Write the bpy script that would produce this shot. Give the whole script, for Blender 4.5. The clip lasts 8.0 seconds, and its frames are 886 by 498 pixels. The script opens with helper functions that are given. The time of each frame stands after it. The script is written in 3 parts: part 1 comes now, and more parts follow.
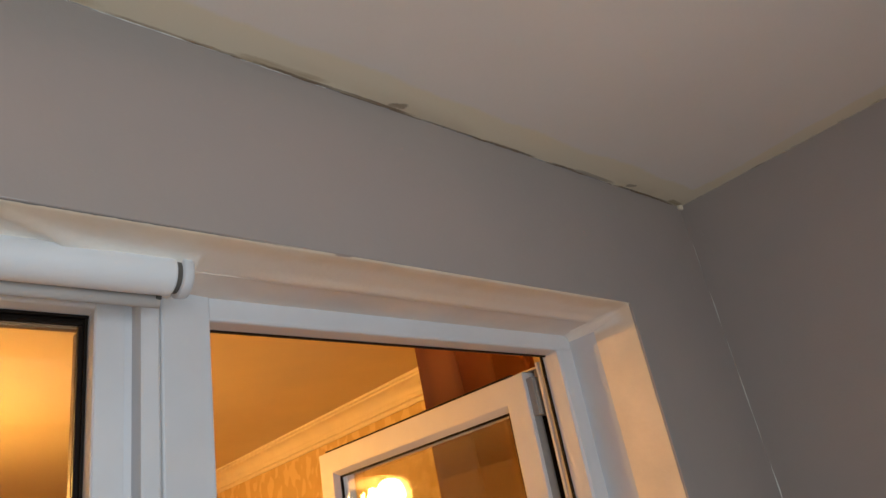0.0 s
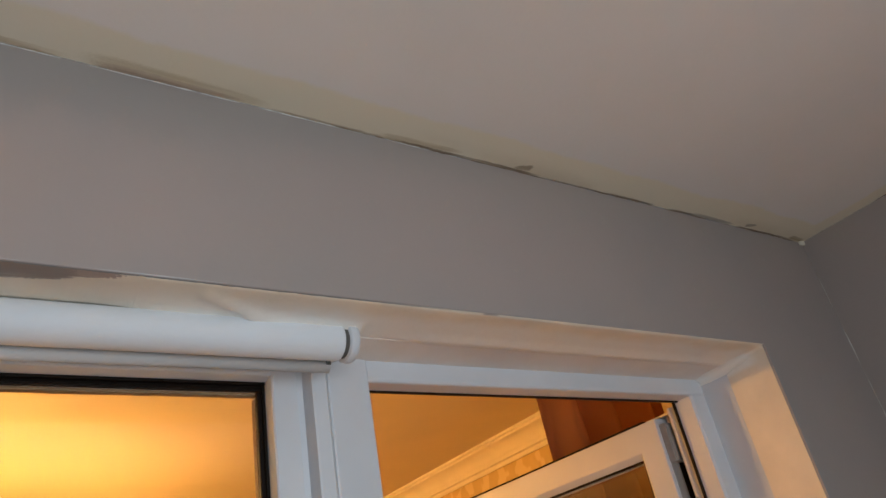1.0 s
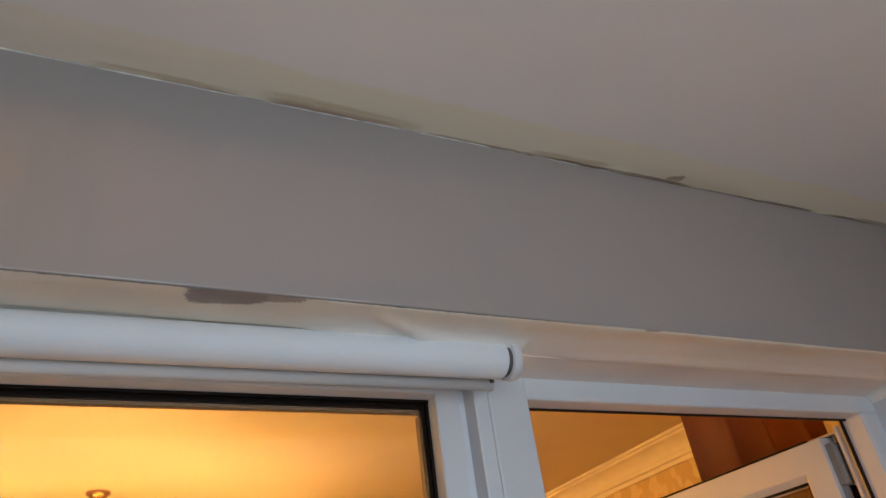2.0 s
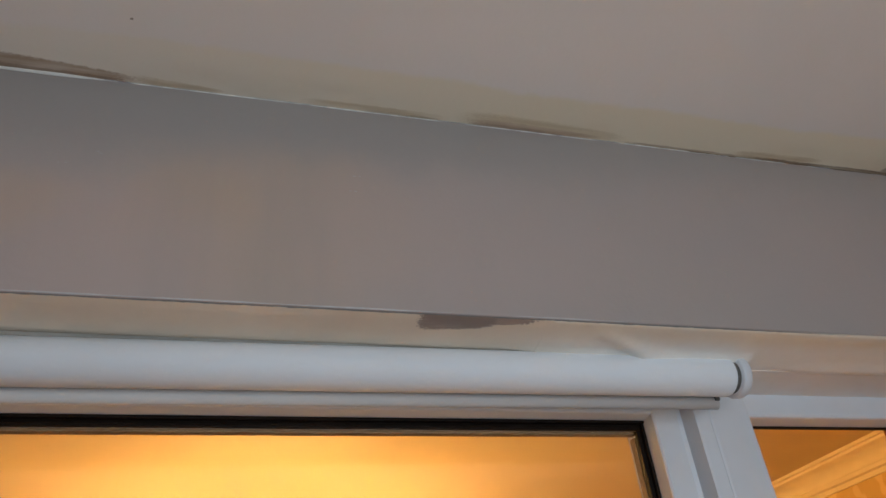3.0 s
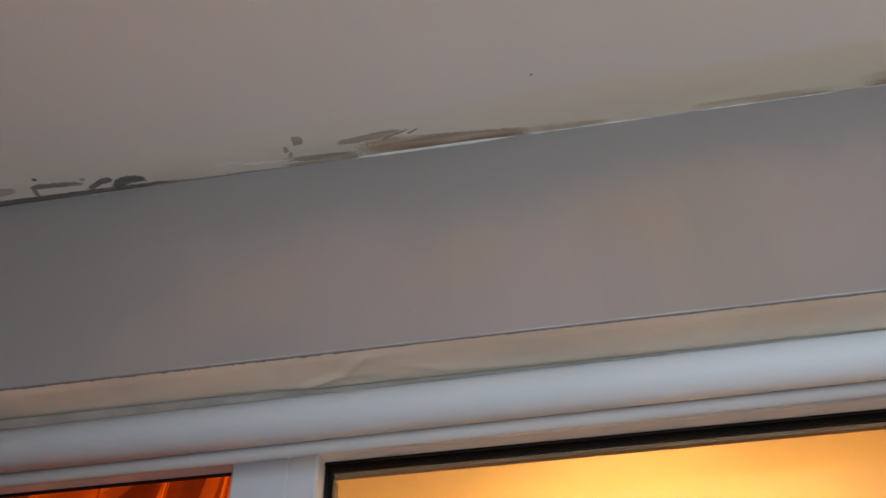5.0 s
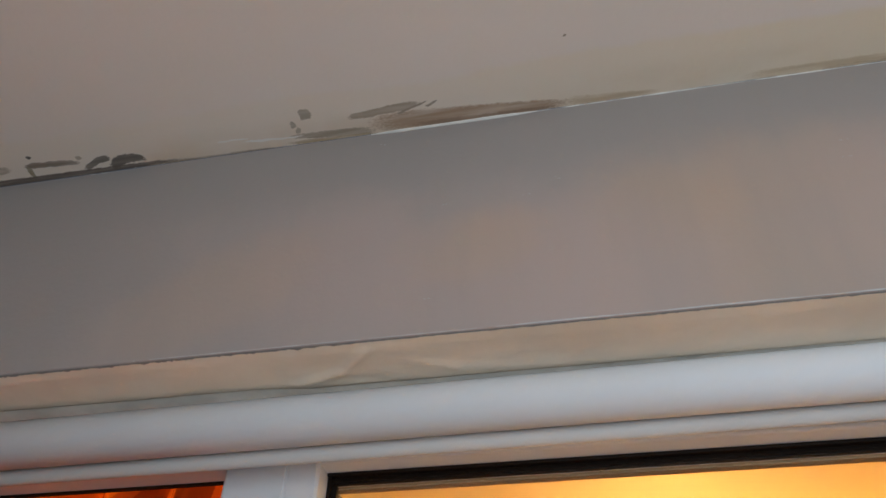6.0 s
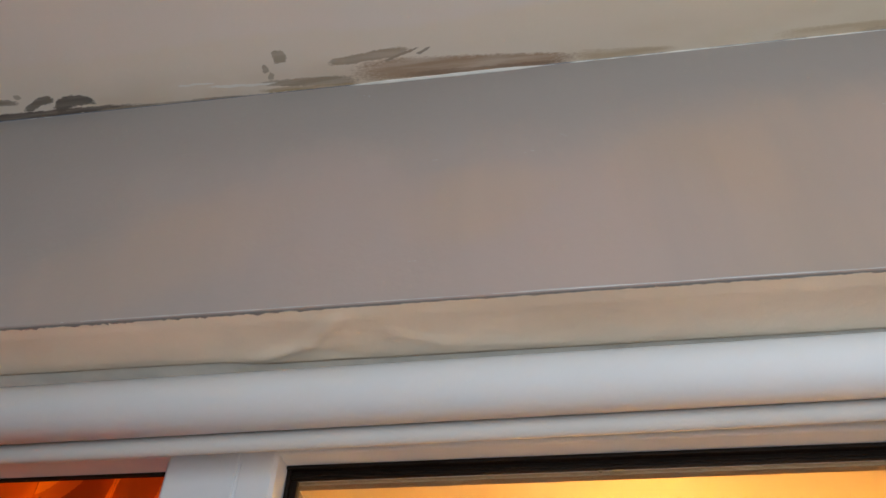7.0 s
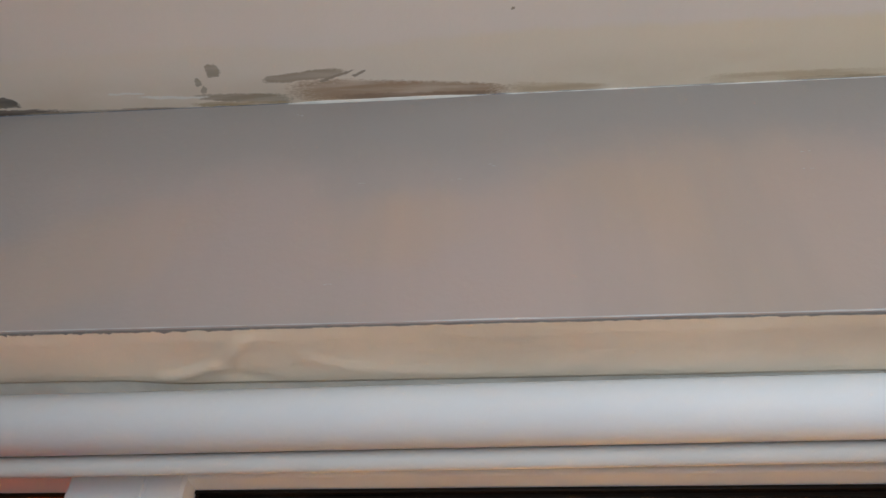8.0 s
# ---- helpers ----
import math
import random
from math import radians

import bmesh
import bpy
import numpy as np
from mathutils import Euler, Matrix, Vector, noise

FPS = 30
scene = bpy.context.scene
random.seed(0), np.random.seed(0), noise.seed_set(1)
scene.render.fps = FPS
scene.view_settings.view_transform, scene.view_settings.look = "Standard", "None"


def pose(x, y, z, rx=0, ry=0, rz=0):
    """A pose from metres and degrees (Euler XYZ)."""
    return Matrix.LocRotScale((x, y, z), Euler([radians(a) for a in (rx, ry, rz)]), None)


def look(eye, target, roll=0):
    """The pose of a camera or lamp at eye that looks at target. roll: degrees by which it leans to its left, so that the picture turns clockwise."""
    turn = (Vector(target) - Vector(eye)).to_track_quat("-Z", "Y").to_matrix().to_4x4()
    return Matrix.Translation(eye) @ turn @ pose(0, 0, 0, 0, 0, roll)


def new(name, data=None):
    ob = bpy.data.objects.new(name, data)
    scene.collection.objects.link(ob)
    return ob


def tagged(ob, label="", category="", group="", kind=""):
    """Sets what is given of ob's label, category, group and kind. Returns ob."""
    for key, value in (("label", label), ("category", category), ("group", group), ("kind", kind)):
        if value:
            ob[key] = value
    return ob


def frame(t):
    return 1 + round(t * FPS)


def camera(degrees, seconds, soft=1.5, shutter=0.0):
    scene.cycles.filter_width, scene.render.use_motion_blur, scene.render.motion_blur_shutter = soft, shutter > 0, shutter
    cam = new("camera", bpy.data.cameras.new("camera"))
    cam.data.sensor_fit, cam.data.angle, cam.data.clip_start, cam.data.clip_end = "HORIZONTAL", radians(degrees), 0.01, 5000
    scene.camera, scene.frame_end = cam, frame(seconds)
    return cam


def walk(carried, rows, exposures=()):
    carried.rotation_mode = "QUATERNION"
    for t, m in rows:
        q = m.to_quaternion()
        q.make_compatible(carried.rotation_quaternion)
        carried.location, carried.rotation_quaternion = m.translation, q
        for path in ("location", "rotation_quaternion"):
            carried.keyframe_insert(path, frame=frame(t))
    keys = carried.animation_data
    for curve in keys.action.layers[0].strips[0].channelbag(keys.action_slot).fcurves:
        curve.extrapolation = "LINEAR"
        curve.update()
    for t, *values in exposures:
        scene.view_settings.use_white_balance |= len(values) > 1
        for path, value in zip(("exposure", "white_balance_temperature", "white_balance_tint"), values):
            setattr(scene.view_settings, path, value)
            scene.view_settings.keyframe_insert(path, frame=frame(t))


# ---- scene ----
cam = camera(63.5, 8.0)
PATH = [
    (0, (-0.377, -0.65, 1.872), (0.903, 0.652, 2.688), -10.9),
    (0.5, (-0.434, -0.65, 1.878), (0.714, 0.706, 2.797), -11.0),
    (1, (-0.468, -0.646, 1.876), (0.608, 0.731, 2.849), -11.5),
    (1.2, (-0.481, -0.635, 1.89), (0.564, 0.766, 2.862), -10.7),
    (2.3, (-0.547, -0.614, 1.891), (0.181, 0.91, 2.963), -7.8),
    (2.5, (-0.564, -0.601, 1.894), (0.12, 0.931, 2.983), -7.7),
    (3, (-0.626, -0.57, 1.914), (-0.11, 1.005, 3.033), -6.1),
    (3.5, (-0.716, -0.551, 1.9), (-0.404, 1.018, 3.1), -5.0),
    (4, (-0.766, -0.573, 1.905), (-0.797, 1.018, 3.116), -2.3),
    (4.5, (-0.774, -0.582, 1.903), (-0.93, 1.001, 3.116), -1.9),
    (4.7, (-0.790, -0.583, 1.905), (-0.965, 1.007, 3.108), -2.2),
    (5.8, (-0.792, -0.487, 1.882), (-1.057, 0.956, 3.241), -1.2),
    (6, (-0.778, -0.473, 1.927), (-1.096, 1.028, 3.211), 1.2),
    (6.5, (-0.826, -0.414, 1.933), (-1.121, 1.069, 3.242), 2.2),
    (7, (-0.807, -0.386, 1.949), (-1.046, 1.105, 3.261), 1.7),
    (7.5, (-0.779, -0.367, 1.96), (-0.982, 1.111, 3.292), 2.9),
    (8, (-0.775, -0.38, 1.955), (-0.91, 1.078, 3.318), 1.8),
]
EXPOSURES = [
    (0, -0.12, 6600, 10), (0.5, -0.28, 6550, 10), (1, -0.22, 6400, 10), (2.5, -0.42, 6100, 10), (3, -0.35, 6250, 10), (3.5, -0.12, 6400, 10), (4, -0.12, 6100, 10),
    (4.5, -0.2, 6100, 10), (6, 0.02, 6350, 10), (6.5, 0.19, 6500, 10), (7, 0.27, 6500, 10), (8, 0.29, 6430, 10),
]
walk(cam, [(t, look(e, g, r)) for t, e, g, r in PATH], EXPOSURES)

# ---- light: dull daylight from the balcony's glazing, warm lamp in the room ----
DAY_COLOUR = (0.825, 0.93, 1.0)
DAY_POWER = 14.2
LAMP_COLOUR = (1.0, 0.475, 0.105)
LAMP_STRENGTH = 228.0

world = bpy.data.worlds.new("world")
scene.world = world
world.use_nodes = True
wn = world.node_tree.nodes
sky = wn.new("ShaderNodeTexSky")
sky.sky_type = "NISHITA"
sky.sun_disc = False
sky.sun_elevation = radians(12)
sky.sun_rotation = radians(20)
wn["Background"].inputs["Strength"].default_value = 0.06
world.node_tree.links.new(sky.outputs[0], wn["Background"].inputs["Color"])

sun = new("sun", bpy.data.lights.new("sun", "SUN"))
sun.data.energy = 0.5
sun.data.angle = radians(12)
sun.data.color = (1.0, 0.93, 0.84)
sun.matrix_world = look((2, 6, 4), (0, 0, 2))

day = new("daylight_in_glazing", bpy.data.lights.new("daylight_in_glazing", "AREA"))
day.data.shape = "RECTANGLE"
day.data.size, day.data.size_y = 1.05, 0.94
day.data.energy = DAY_POWER
day.data.color = DAY_COLOUR
day.matrix_world = look((-0.42, -1.38, 1.73), (-0.42, 0, 1.73))


# ---- materials ----
def material(name, colour, rough=0.6, vary=0.08, scale=6.0, fine=90.0, bump=0.1, metal=0.0, tint=None, spec=0.5):
    """A painted or plain surface: broad stains and fine grain, both at real size."""
    m = bpy.data.materials.new(name)
    m.use_nodes = True
    nt = m.node_tree
    b = nt.nodes["Principled BSDF"]
    geo = nt.nodes.new("ShaderNodeNewGeometry")
    big = nt.nodes.new("ShaderNodeTexNoise")
    big.inputs["Scale"].default_value, big.inputs["Detail"].default_value = scale, 4
    small = nt.nodes.new("ShaderNodeTexNoise")
    small.inputs["Scale"].default_value, small.inputs["Detail"].default_value = fine, 3
    for n in (big, small):
        nt.links.new(geo.outputs["Position"], n.inputs["Vector"])
    mix = nt.nodes.new("ShaderNodeMix")
    mix.data_type = "RGBA"
    mix.inputs["A"].default_value = (*[c * (1 - vary) for c in colour], 1)
    t = tint or [min(1, c * (1 + vary)) for c in colour]
    mix.inputs["B"].default_value = (*t, 1)
    ramp = nt.nodes.new("ShaderNodeMapRange")
    ramp.inputs["From Min"].default_value, ramp.inputs["From Max"].default_value = 0.3, 0.7
    nt.links.new(big.outputs["Fac"], ramp.inputs["Value"])
    nt.links.new(ramp.outputs["Result"], mix.inputs["Factor"])
    nt.links.new(mix.outputs["Result"], b.inputs["Base Color"])
    rr = nt.nodes.new("ShaderNodeMapRange")
    rr.inputs["To Min"].default_value, rr.inputs["To Max"].default_value = max(0, rough - 0.08), min(1, rough + 0.08)
    nt.links.new(small.outputs["Fac"], rr.inputs["Value"])
    nt.links.new(rr.outputs["Result"], b.inputs["Roughness"])
    bp = nt.nodes.new("ShaderNodeBump")
    bp.inputs["Strength"].default_value, bp.inputs["Distance"].default_value = bump, 0.002
    nt.links.new(small.outputs["Fac"], bp.inputs["Height"])
    nt.links.new(bp.outputs["Normal"], b.inputs["Normal"])
    b.inputs["Metallic"].default_value = metal
    b.inputs["Specular IOR Level"].default_value = spec
    return m


def shader_math(nt, op, a, b=None, c=None):
    n = nt.nodes.new("ShaderNodeMath")
    n.operation = op
    for k, v in enumerate((a, b, c)):
        if v is None:
            continue
        if isinstance(v, (int, float)):
            n.inputs[k].default_value = v
        else:
            nt.links.new(v, n.inputs[k])
    return n.outputs[0]


def smooth_step(nt, value, low, high):
    n = nt.nodes.new("ShaderNodeMapRange")
    n.interpolation_type = "SMOOTHSTEP"
    n.inputs["From Min"].default_value, n.inputs["From Max"].default_value = low, high
    nt.links.new(value, n.inputs["Value"])
    return n.outputs["Result"]


def layered_over(m, mask, colour):
    """Lays a second colour over a material's base colour by a mask."""
    nt = m.node_tree
    b = nt.nodes["Principled BSDF"]
    below = b.inputs["Base Color"].links[0].from_socket
    mix = nt.nodes.new("ShaderNodeMix")
    mix.data_type = "RGBA"
    nt.links.new(mask, mix.inputs["Factor"])
    nt.links.new(below, mix.inputs["A"])
    mix.inputs["B"].default_value = (*colour, 1)
    nt.links.new(mix.outputs["Result"], b.inputs["Base Color"])


def noise_of(nt, scale, stretch=(1, 1, 1), detail=4.0):
    geo = nt.nodes.new("ShaderNodeNewGeometry")
    mul = nt.nodes.new("ShaderNodeVectorMath")
    mul.operation = "MULTIPLY"
    mul.inputs[1].default_value = stretch
    nt.links.new(geo.outputs["Position"], mul.inputs[0])
    n = nt.nodes.new("ShaderNodeTexNoise")
    n.inputs["Scale"].default_value, n.inputs["Detail"].default_value = scale, detail
    nt.links.new(mul.outputs[0], n.inputs["Vector"])
    return n.outputs["Fac"]


def position(nt):
    geo = nt.nodes.new("ShaderNodeNewGeometry")
    sep = nt.nodes.new("ShaderNodeSeparateXYZ")
    nt.links.new(geo.outputs["Position"], sep.inputs[0])
    return sep.outputs


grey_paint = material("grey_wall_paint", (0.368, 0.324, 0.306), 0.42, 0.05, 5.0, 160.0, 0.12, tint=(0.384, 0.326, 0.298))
ceiling_paint = material("ceiling_paint", (0.86, 0.775, 0.71), 0.6, 0.03, 3.0, 140.0, 0.1)
cream_plaster = material("cream_plaster", (0.84, 0.735, 0.595), 0.5, 0.07, 14.0, 120.0, 0.2)
white_pvc = material("white_pvc", (0.69, 0.705, 0.74), 0.46, 0.03, 12.0, 60.0, 0.04)
pvc_strip = material("pvc_strip", (0.80, 0.735, 0.675), 0.4, 0.05, 14.0, 80.0, 0.06)
bar_white = material("bar_white", (0.61, 0.59, 0.575), 0.7, 0.03, 14.0, 120.0, 0.0, spec=0.12)
blind_white = material("blind_white", (0.78, 0.805, 0.84), 0.6, 0.02, 9.0, 220.0, 0.06, spec=0.2)
black_rubber = material("black_rubber", (0.011, 0.007, 0.005), 0.5, 0.2, 30.0, 200.0, 0.03, spec=0.12)
silicone = material("clear_silicone", (0.30, 0.23, 0.13), 0.12, 0.1, 60.0, 200.0, 0.2, spec=0.8)
soft_joint = material("grey_joint", (0.44, 0.44, 0.45), 0.6, 0.1, 30.0, 120.0, 0.1)
dark_joint = material("dark_joint", (0.10, 0.09, 0.08), 0.8, 0.2, 30.0, 200.0, 0.2)
highlight_paint = material("highlight_paint", (0.50, 0.48, 0.48), 0.22, 0.1, 40.0, 200.0, 0.2)
filler_cream = material("filler_cream", (0.74, 0.655, 0.53), 0.5, 0.12, 60.0, 200.0, 0.4)
joint_brown = material("joint_brown", (0.17, 0.115, 0.075), 0.8, 0.2, 30.0, 200.0, 0.2)
filler_white = material("filler_white", (0.70, 0.68, 0.64), 0.4, 0.1, 40.0, 200.0, 0.3)
pale_gap_fill = material("pale_gap_fill", (0.85, 0.81, 0.74), 0.6, 0.1, 30.0, 120.0, 0.2)
spacer_metal = material("spacer_metal", (0.20, 0.12, 0.055), 0.5, 0.1, 30.0, 90.0, 0.1)
hinge_metal = material("hinge_metal", (0.66, 0.62, 0.56), 0.35, 0.1, 40.0, 120.0, 0.1, metal=0.8)
hinge_cover = material("hinge_cover", (0.34, 0.335, 0.33), 0.4, 0.1, 40.0, 120.0, 0.1)
room_paint = material("room_ceiling_paint", (0.74, 0.64, 0.44), 0.7, 0.03, 4.0, 120.0, 0.1)
cornice_paint = material("cornice_paint", (0.92, 0.84, 0.66), 0.45, 0.04, 10.0, 120.0, 0.08)
wallpaper = material("yellow_wallpaper", (0.68, 0.50, 0.22), 0.6, 0.05, 8.0, 120.0, 0.2)
wood_floor = material("wood_floor", (0.24, 0.15, 0.085), 0.4, 0.2, 10.0, 60.0, 0.2)
balcony_tile = material("balcony_floor", (0.23, 0.165, 0.115), 0.5, 0.1, 8.0, 60.0, 0.2)
brass = material("brass", (0.60, 0.42, 0.18), 0.25, 0.1, 30.0, 90.0, 0.05, metal=1.0)

# cream filler along the ceiling's edges, with ochre damp marks in it
nt = ceiling_paint.node_tree
px, py, pz = position(nt)
wob = shader_math(nt, "MULTIPLY_ADD", noise_of(nt, 7.0), 0.034, -0.017)
rag = shader_math(nt, "MULTIPLY_ADD", noise_of(nt, 60.0), 0.008, -0.004)
near_wall = smooth_step(nt, shader_math(nt, "ADD", shader_math(nt, "ADD", py, wob), rag), -0.064, -0.054)
near_side = smooth_step(nt, shader_math(nt, "ADD", shader_math(nt, "ADD", px, wob), rag), 0.948, 0.958)
edge = shader_math(nt, "MAXIMUM", near_wall, near_side)
yellowed = shader_math(nt, "MULTIPLY_ADD", smooth_step(nt, px, -1.05, -0.25), 0.68, 0.25)
layered_over(ceiling_paint, shader_math(nt, "MULTIPLY", edge, yellowed), (0.86, 0.75, 0.57))
damp = shader_math(nt, "MULTIPLY", smooth_step(nt, noise_of(nt, 5.0, (1, 2.2, 1)), 0.46, 0.66), smooth_step(nt, shader_math(nt, "ADD", py, rag), -0.045, -0.002))
layered_over(ceiling_paint, shader_math(nt, "MULTIPLY", damp, 0.45), (0.62, 0.49, 0.34))

def marks(m, rows, ragged=0.007, upright=False):
    """Bare or stained patches in a level painted surface, by x and y; glow and shade in an upright one, by x and z.
    Rows: x, y, length, width, turn, colour, softness, taper, cover, bend."""
    nt = m.node_tree
    geo = nt.nodes.new("ShaderNodeNewGeometry")
    sway = nt.nodes.new("ShaderNodeTexNoise")
    sway.inputs["Scale"].default_value, sway.inputs["Detail"].default_value, sway.inputs["Roughness"].default_value = (14.0 if upright else 95.0), 6, 0.68
    nt.links.new(geo.outputs["Position"], sway.inputs["Vector"])
    place = geo.outputs["Position"]
    if upright:
        part_of = nt.nodes.new("ShaderNodeSeparateXYZ")
        nt.links.new(place, part_of.inputs[0])
        flat = nt.nodes.new("ShaderNodeCombineXYZ")
        nt.links.new(part_of.outputs[0], flat.inputs[0])
        nt.links.new(part_of.outputs[2], flat.inputs[1])
        place = flat.outputs[0]
    off = nt.nodes.new("ShaderNodeVectorMath")
    off.operation = "MULTIPLY_ADD"
    nt.links.new(sway.outputs["Color"], off.inputs[0])
    off.inputs[1].default_value = (ragged * 1.6, ragged * 0.75, 0)
    nt.links.new(place, off.inputs[2])
    streak = smooth_step(nt, noise_of(nt, 60.0, (0.25, 2.6, 1), 5.0), 0.22, 0.62)
    chips = shader_math(nt, "MULTIPLY_ADD", noise_of(nt, 650.0, (0.45, 1, 1), 6.0), 1.7, -0.82)
    for x, y, ln, wd, turn, colour, soft, taper, cover, bend in rows:
        mp = nt.nodes.new("ShaderNodeMapping")
        mp.vector_type = "TEXTURE"
        mp.inputs["Location"].default_value = (x + ragged * 0.8, y + ragged * 0.375, 0)
        mp.inputs["Rotation"].default_value = (0, 0, radians(turn))
        mp.inputs["Scale"].default_value = (ln / 2, wd / 2, 1000)
        nt.links.new(off.outputs[0], mp.inputs["Vector"])
        sep = nt.nodes.new("ShaderNodeSeparateXYZ")
        nt.links.new(mp.outputs[0], sep.inputs[0])
        u, v = sep.outputs[0], sep.outputs[1]
        if bend:
            v = shader_math(nt, "MULTIPLY_ADD", shader_math(nt, "MULTIPLY", u, u), -bend, v)
        lim = shader_math(nt, "MAXIMUM", shader_math(nt, "MULTIPLY_ADD", u, -taper, 1.0), 0.12)
        v = shader_math(nt, "ABSOLUTE", shader_math(nt, "DIVIDE", v, lim))
        d = shader_math(nt, "ADD", shader_math(nt, "POWER", shader_math(nt, "ABSOLUTE", u), 4.0), shader_math(nt, "POWER", v, 3.0))
        if upright:
            d = shader_math(nt, "ADD", shader_math(nt, "MULTIPLY", u, u), shader_math(nt, "MULTIPLY", v, v))
        if not upright:
            d = shader_math(nt, "ADD", d, chips)
        mask = smooth_step(nt, d, 1 + soft, max(0.02, 1 - soft))
        if cover < 1:
            held = shader_math(nt, "MULTIPLY_ADD", streak, 1 - cover, cover) if not upright else cover
            mask = shader_math(nt, "MULTIPLY", mask, held)
        layered_over(m, mask, colour)


GREY, DARK, OCHRE = (0.40, 0.33, 0.26), (0.17, 0.15, 0.13), (0.48, 0.365, 0.22)
UMBER, FAINT, SLATE = (0.27, 0.185, 0.12), (0.48, 0.41, 0.325), (0.22, 0.195, 0.165)
marks(ceiling_paint, [
    (-0.853, -0.0095, 0.192, 0.019, 2, (0.46, 0.325, 0.225), 0.6, 0.40, 0.5, 0.0),
    (-0.835, -0.0030, 0.140, 0.006, 1, (0.33, 0.225, 0.16), 0.8, 0.2, 0.3, 0.0),
    (-0.998, -0.0085, 0.086, 0.0095, 4, (0.41, 0.34, 0.26), 0.5, -0.3, 0.45, 0.0),
    (-1.000, -0.0020, 0.090, 0.0050, 2, OCHRE, 0.7, 0.1, 0.2, 0.0),
    (-0.938, -0.0285, 0.074, 0.0090, -4, (0.45, 0.37, 0.285), 0.4, -0.15, 0.7, 0.0),
    (-0.908, -0.0272, 0.034, 0.0026, -18, GREY, 0.4, 0.3, 0.9, 0.0),
    (-0.887, -0.0285, 0.014, 0.0026, -28, GREY, 0.4, 0.3, 0.9, 0.0),
    (-1.017, -0.0385, 0.013, 0.0120, 10, (0.43, 0.37, 0.295), 0.4, 0.2, 0.75, 0.4),
    (-1.0335, -0.0270, 0.0065, 0.0080, 10, (0.44, 0.385, 0.31), 0.5, 0.2, 0.8, 0.0),
    (-1.0310, -0.0185, 0.0050, 0.0085, 30, FAINT, 0.5, 0.2, 0.8, 0.0),
    (-1.233, -0.0150, 0.044, 0.0125, -8, DARK, 0.35, 0.1, 0.75, 0.9),
    (-1.267, -0.0165, 0.036, 0.0085, -20, SLATE, 0.35, -0.2, 0.75, 0.4),
    (-1.318, -0.0225, 0.064, 0.0080, 4, (0.27, 0.215, 0.17), 0.4, 0.1, 0.6, 0.3),
    (-1.348, -0.0150, 0.006, 0.0160, 12, (0.33, 0.29, 0.21), 0.5, 0.1, 0.6, 0.0),
    (-1.390, -0.0230, 0.040, 0.0120, 0, FAINT, 0.7, 0.2, 0.5, 0.0),
    (-1.310, -0.0035, 0.270, 0.0095, 0, (0.15, 0.12, 0.10), 0.6, 0.4, 0.75, 0.0),
    (-1.337, -0.0350, 0.005, 0.0040, 0, DARK, 0.3, 0.2, 1.0, 0.0),
    (-1.283, -0.0255, 0.006, 0.0050, 0, FAINT, 0.6, 0.2, 0.8, 0.0),
    (-1.135, -0.0010, 0.150, 0.0034, 0, (0.33, 0.26, 0.19), 0.8, 0.2, 0.2, 0.0),
    (-1.062, -0.0125, 0.062, 0.0030, 3, (0.90, 0.87, 0.83), 0.6, 0.2, 0.7, 0.0),
    (-1.105, -0.0185, 0.034, 0.0022, 1, (0.90, 0.87, 0.83), 0.6, 0.2, 0.6, 0.0),
    (-0.750, -0.0830, 0.0028, 0.0025, 0, GREY, 0.4, 0.0, 1.0, 0.0),
    (-0.710, -0.0045, 0.080, 0.0090, 2, (0.62, 0.49, 0.34), 1.0, 0.3, 0.25, 0.0),
    (-0.500, -0.0050, 0.150, 0.0100, 0, (0.66, 0.53, 0.37), 1.0, 0.1, 0.25, 0.0),
    (-0.470, -0.0015, 0.080, 0.0040, 0, (0.50, 0.38, 0.25), 1.0, 0.3, 0.2, 0.0),
    (-0.300, -0.0090, 0.190, 0.0200, 0, (0.66, 0.54, 0.37), 1.0, 0.3, 0.35, 0.0),
    (-0.310, -0.0040, 0.150, 0.0110, 0, (0.54, 0.40, 0.285), 1.0, 0.3, 0.35, 0.0),
    (-0.330, -0.0015, 0.110, 0.0060, 0, (0.42, 0.30, 0.22), 0.9, 0.4, 0.3, 0.0),
    (-0.080, -0.0015, 0.200, 0.0050, 0, (0.46, 0.34, 0.23), 1.0, 0.3, 0.3, 0.0),
    (0.030, -0.0080, 0.120, 0.0120, -3, (0.62, 0.49, 0.33), 1.0, 0.3, 0.3, 0.0),
    # umber rows: joint stains, with the joint's shadow line put into the colour
    (0.120, -0.0025, 0.250, 0.0065, 0, UMBER, 0.7, -0.3, 0.5, 0.0),
    (0.214, -0.0125, 0.030, 0.0110, -14, (0.38, 0.29, 0.20), 0.7, -0.3, 0.6, 0.0),
    (0.370, -0.0012, 0.200, 0.0040, 0, UMBER, 0.8, 0.3, 0.4, 0.0),
    (0.465, -0.0025, 0.110, 0.0055, 0, UMBER, 0.8, 0.1, 0.5, 0.0),
    (0.640, -0.0025, 0.140, 0.0060, 0, UMBER, 0.8, -0.1, 0.5, 0.0),
    (0.690, -0.0050, 0.120, 0.0085, 0, FAINT, 0.8, 0.3, 0.4, 0.0),
    (0.797, -0.0140, 0.026, 0.0090, -16, (0.40, 0.32, 0.23), 0.6, 0.3, 0.6, 0.0),
    (0.860, -0.0020, 0.180, 0.0060, 0, UMBER, 0.7, -0.2, 0.4, 0.0),
    (0.965, -0.0080, 0.050, 0.0140, 0, OCHRE, 0.7, 0.3, 0.4, 0.0),
])
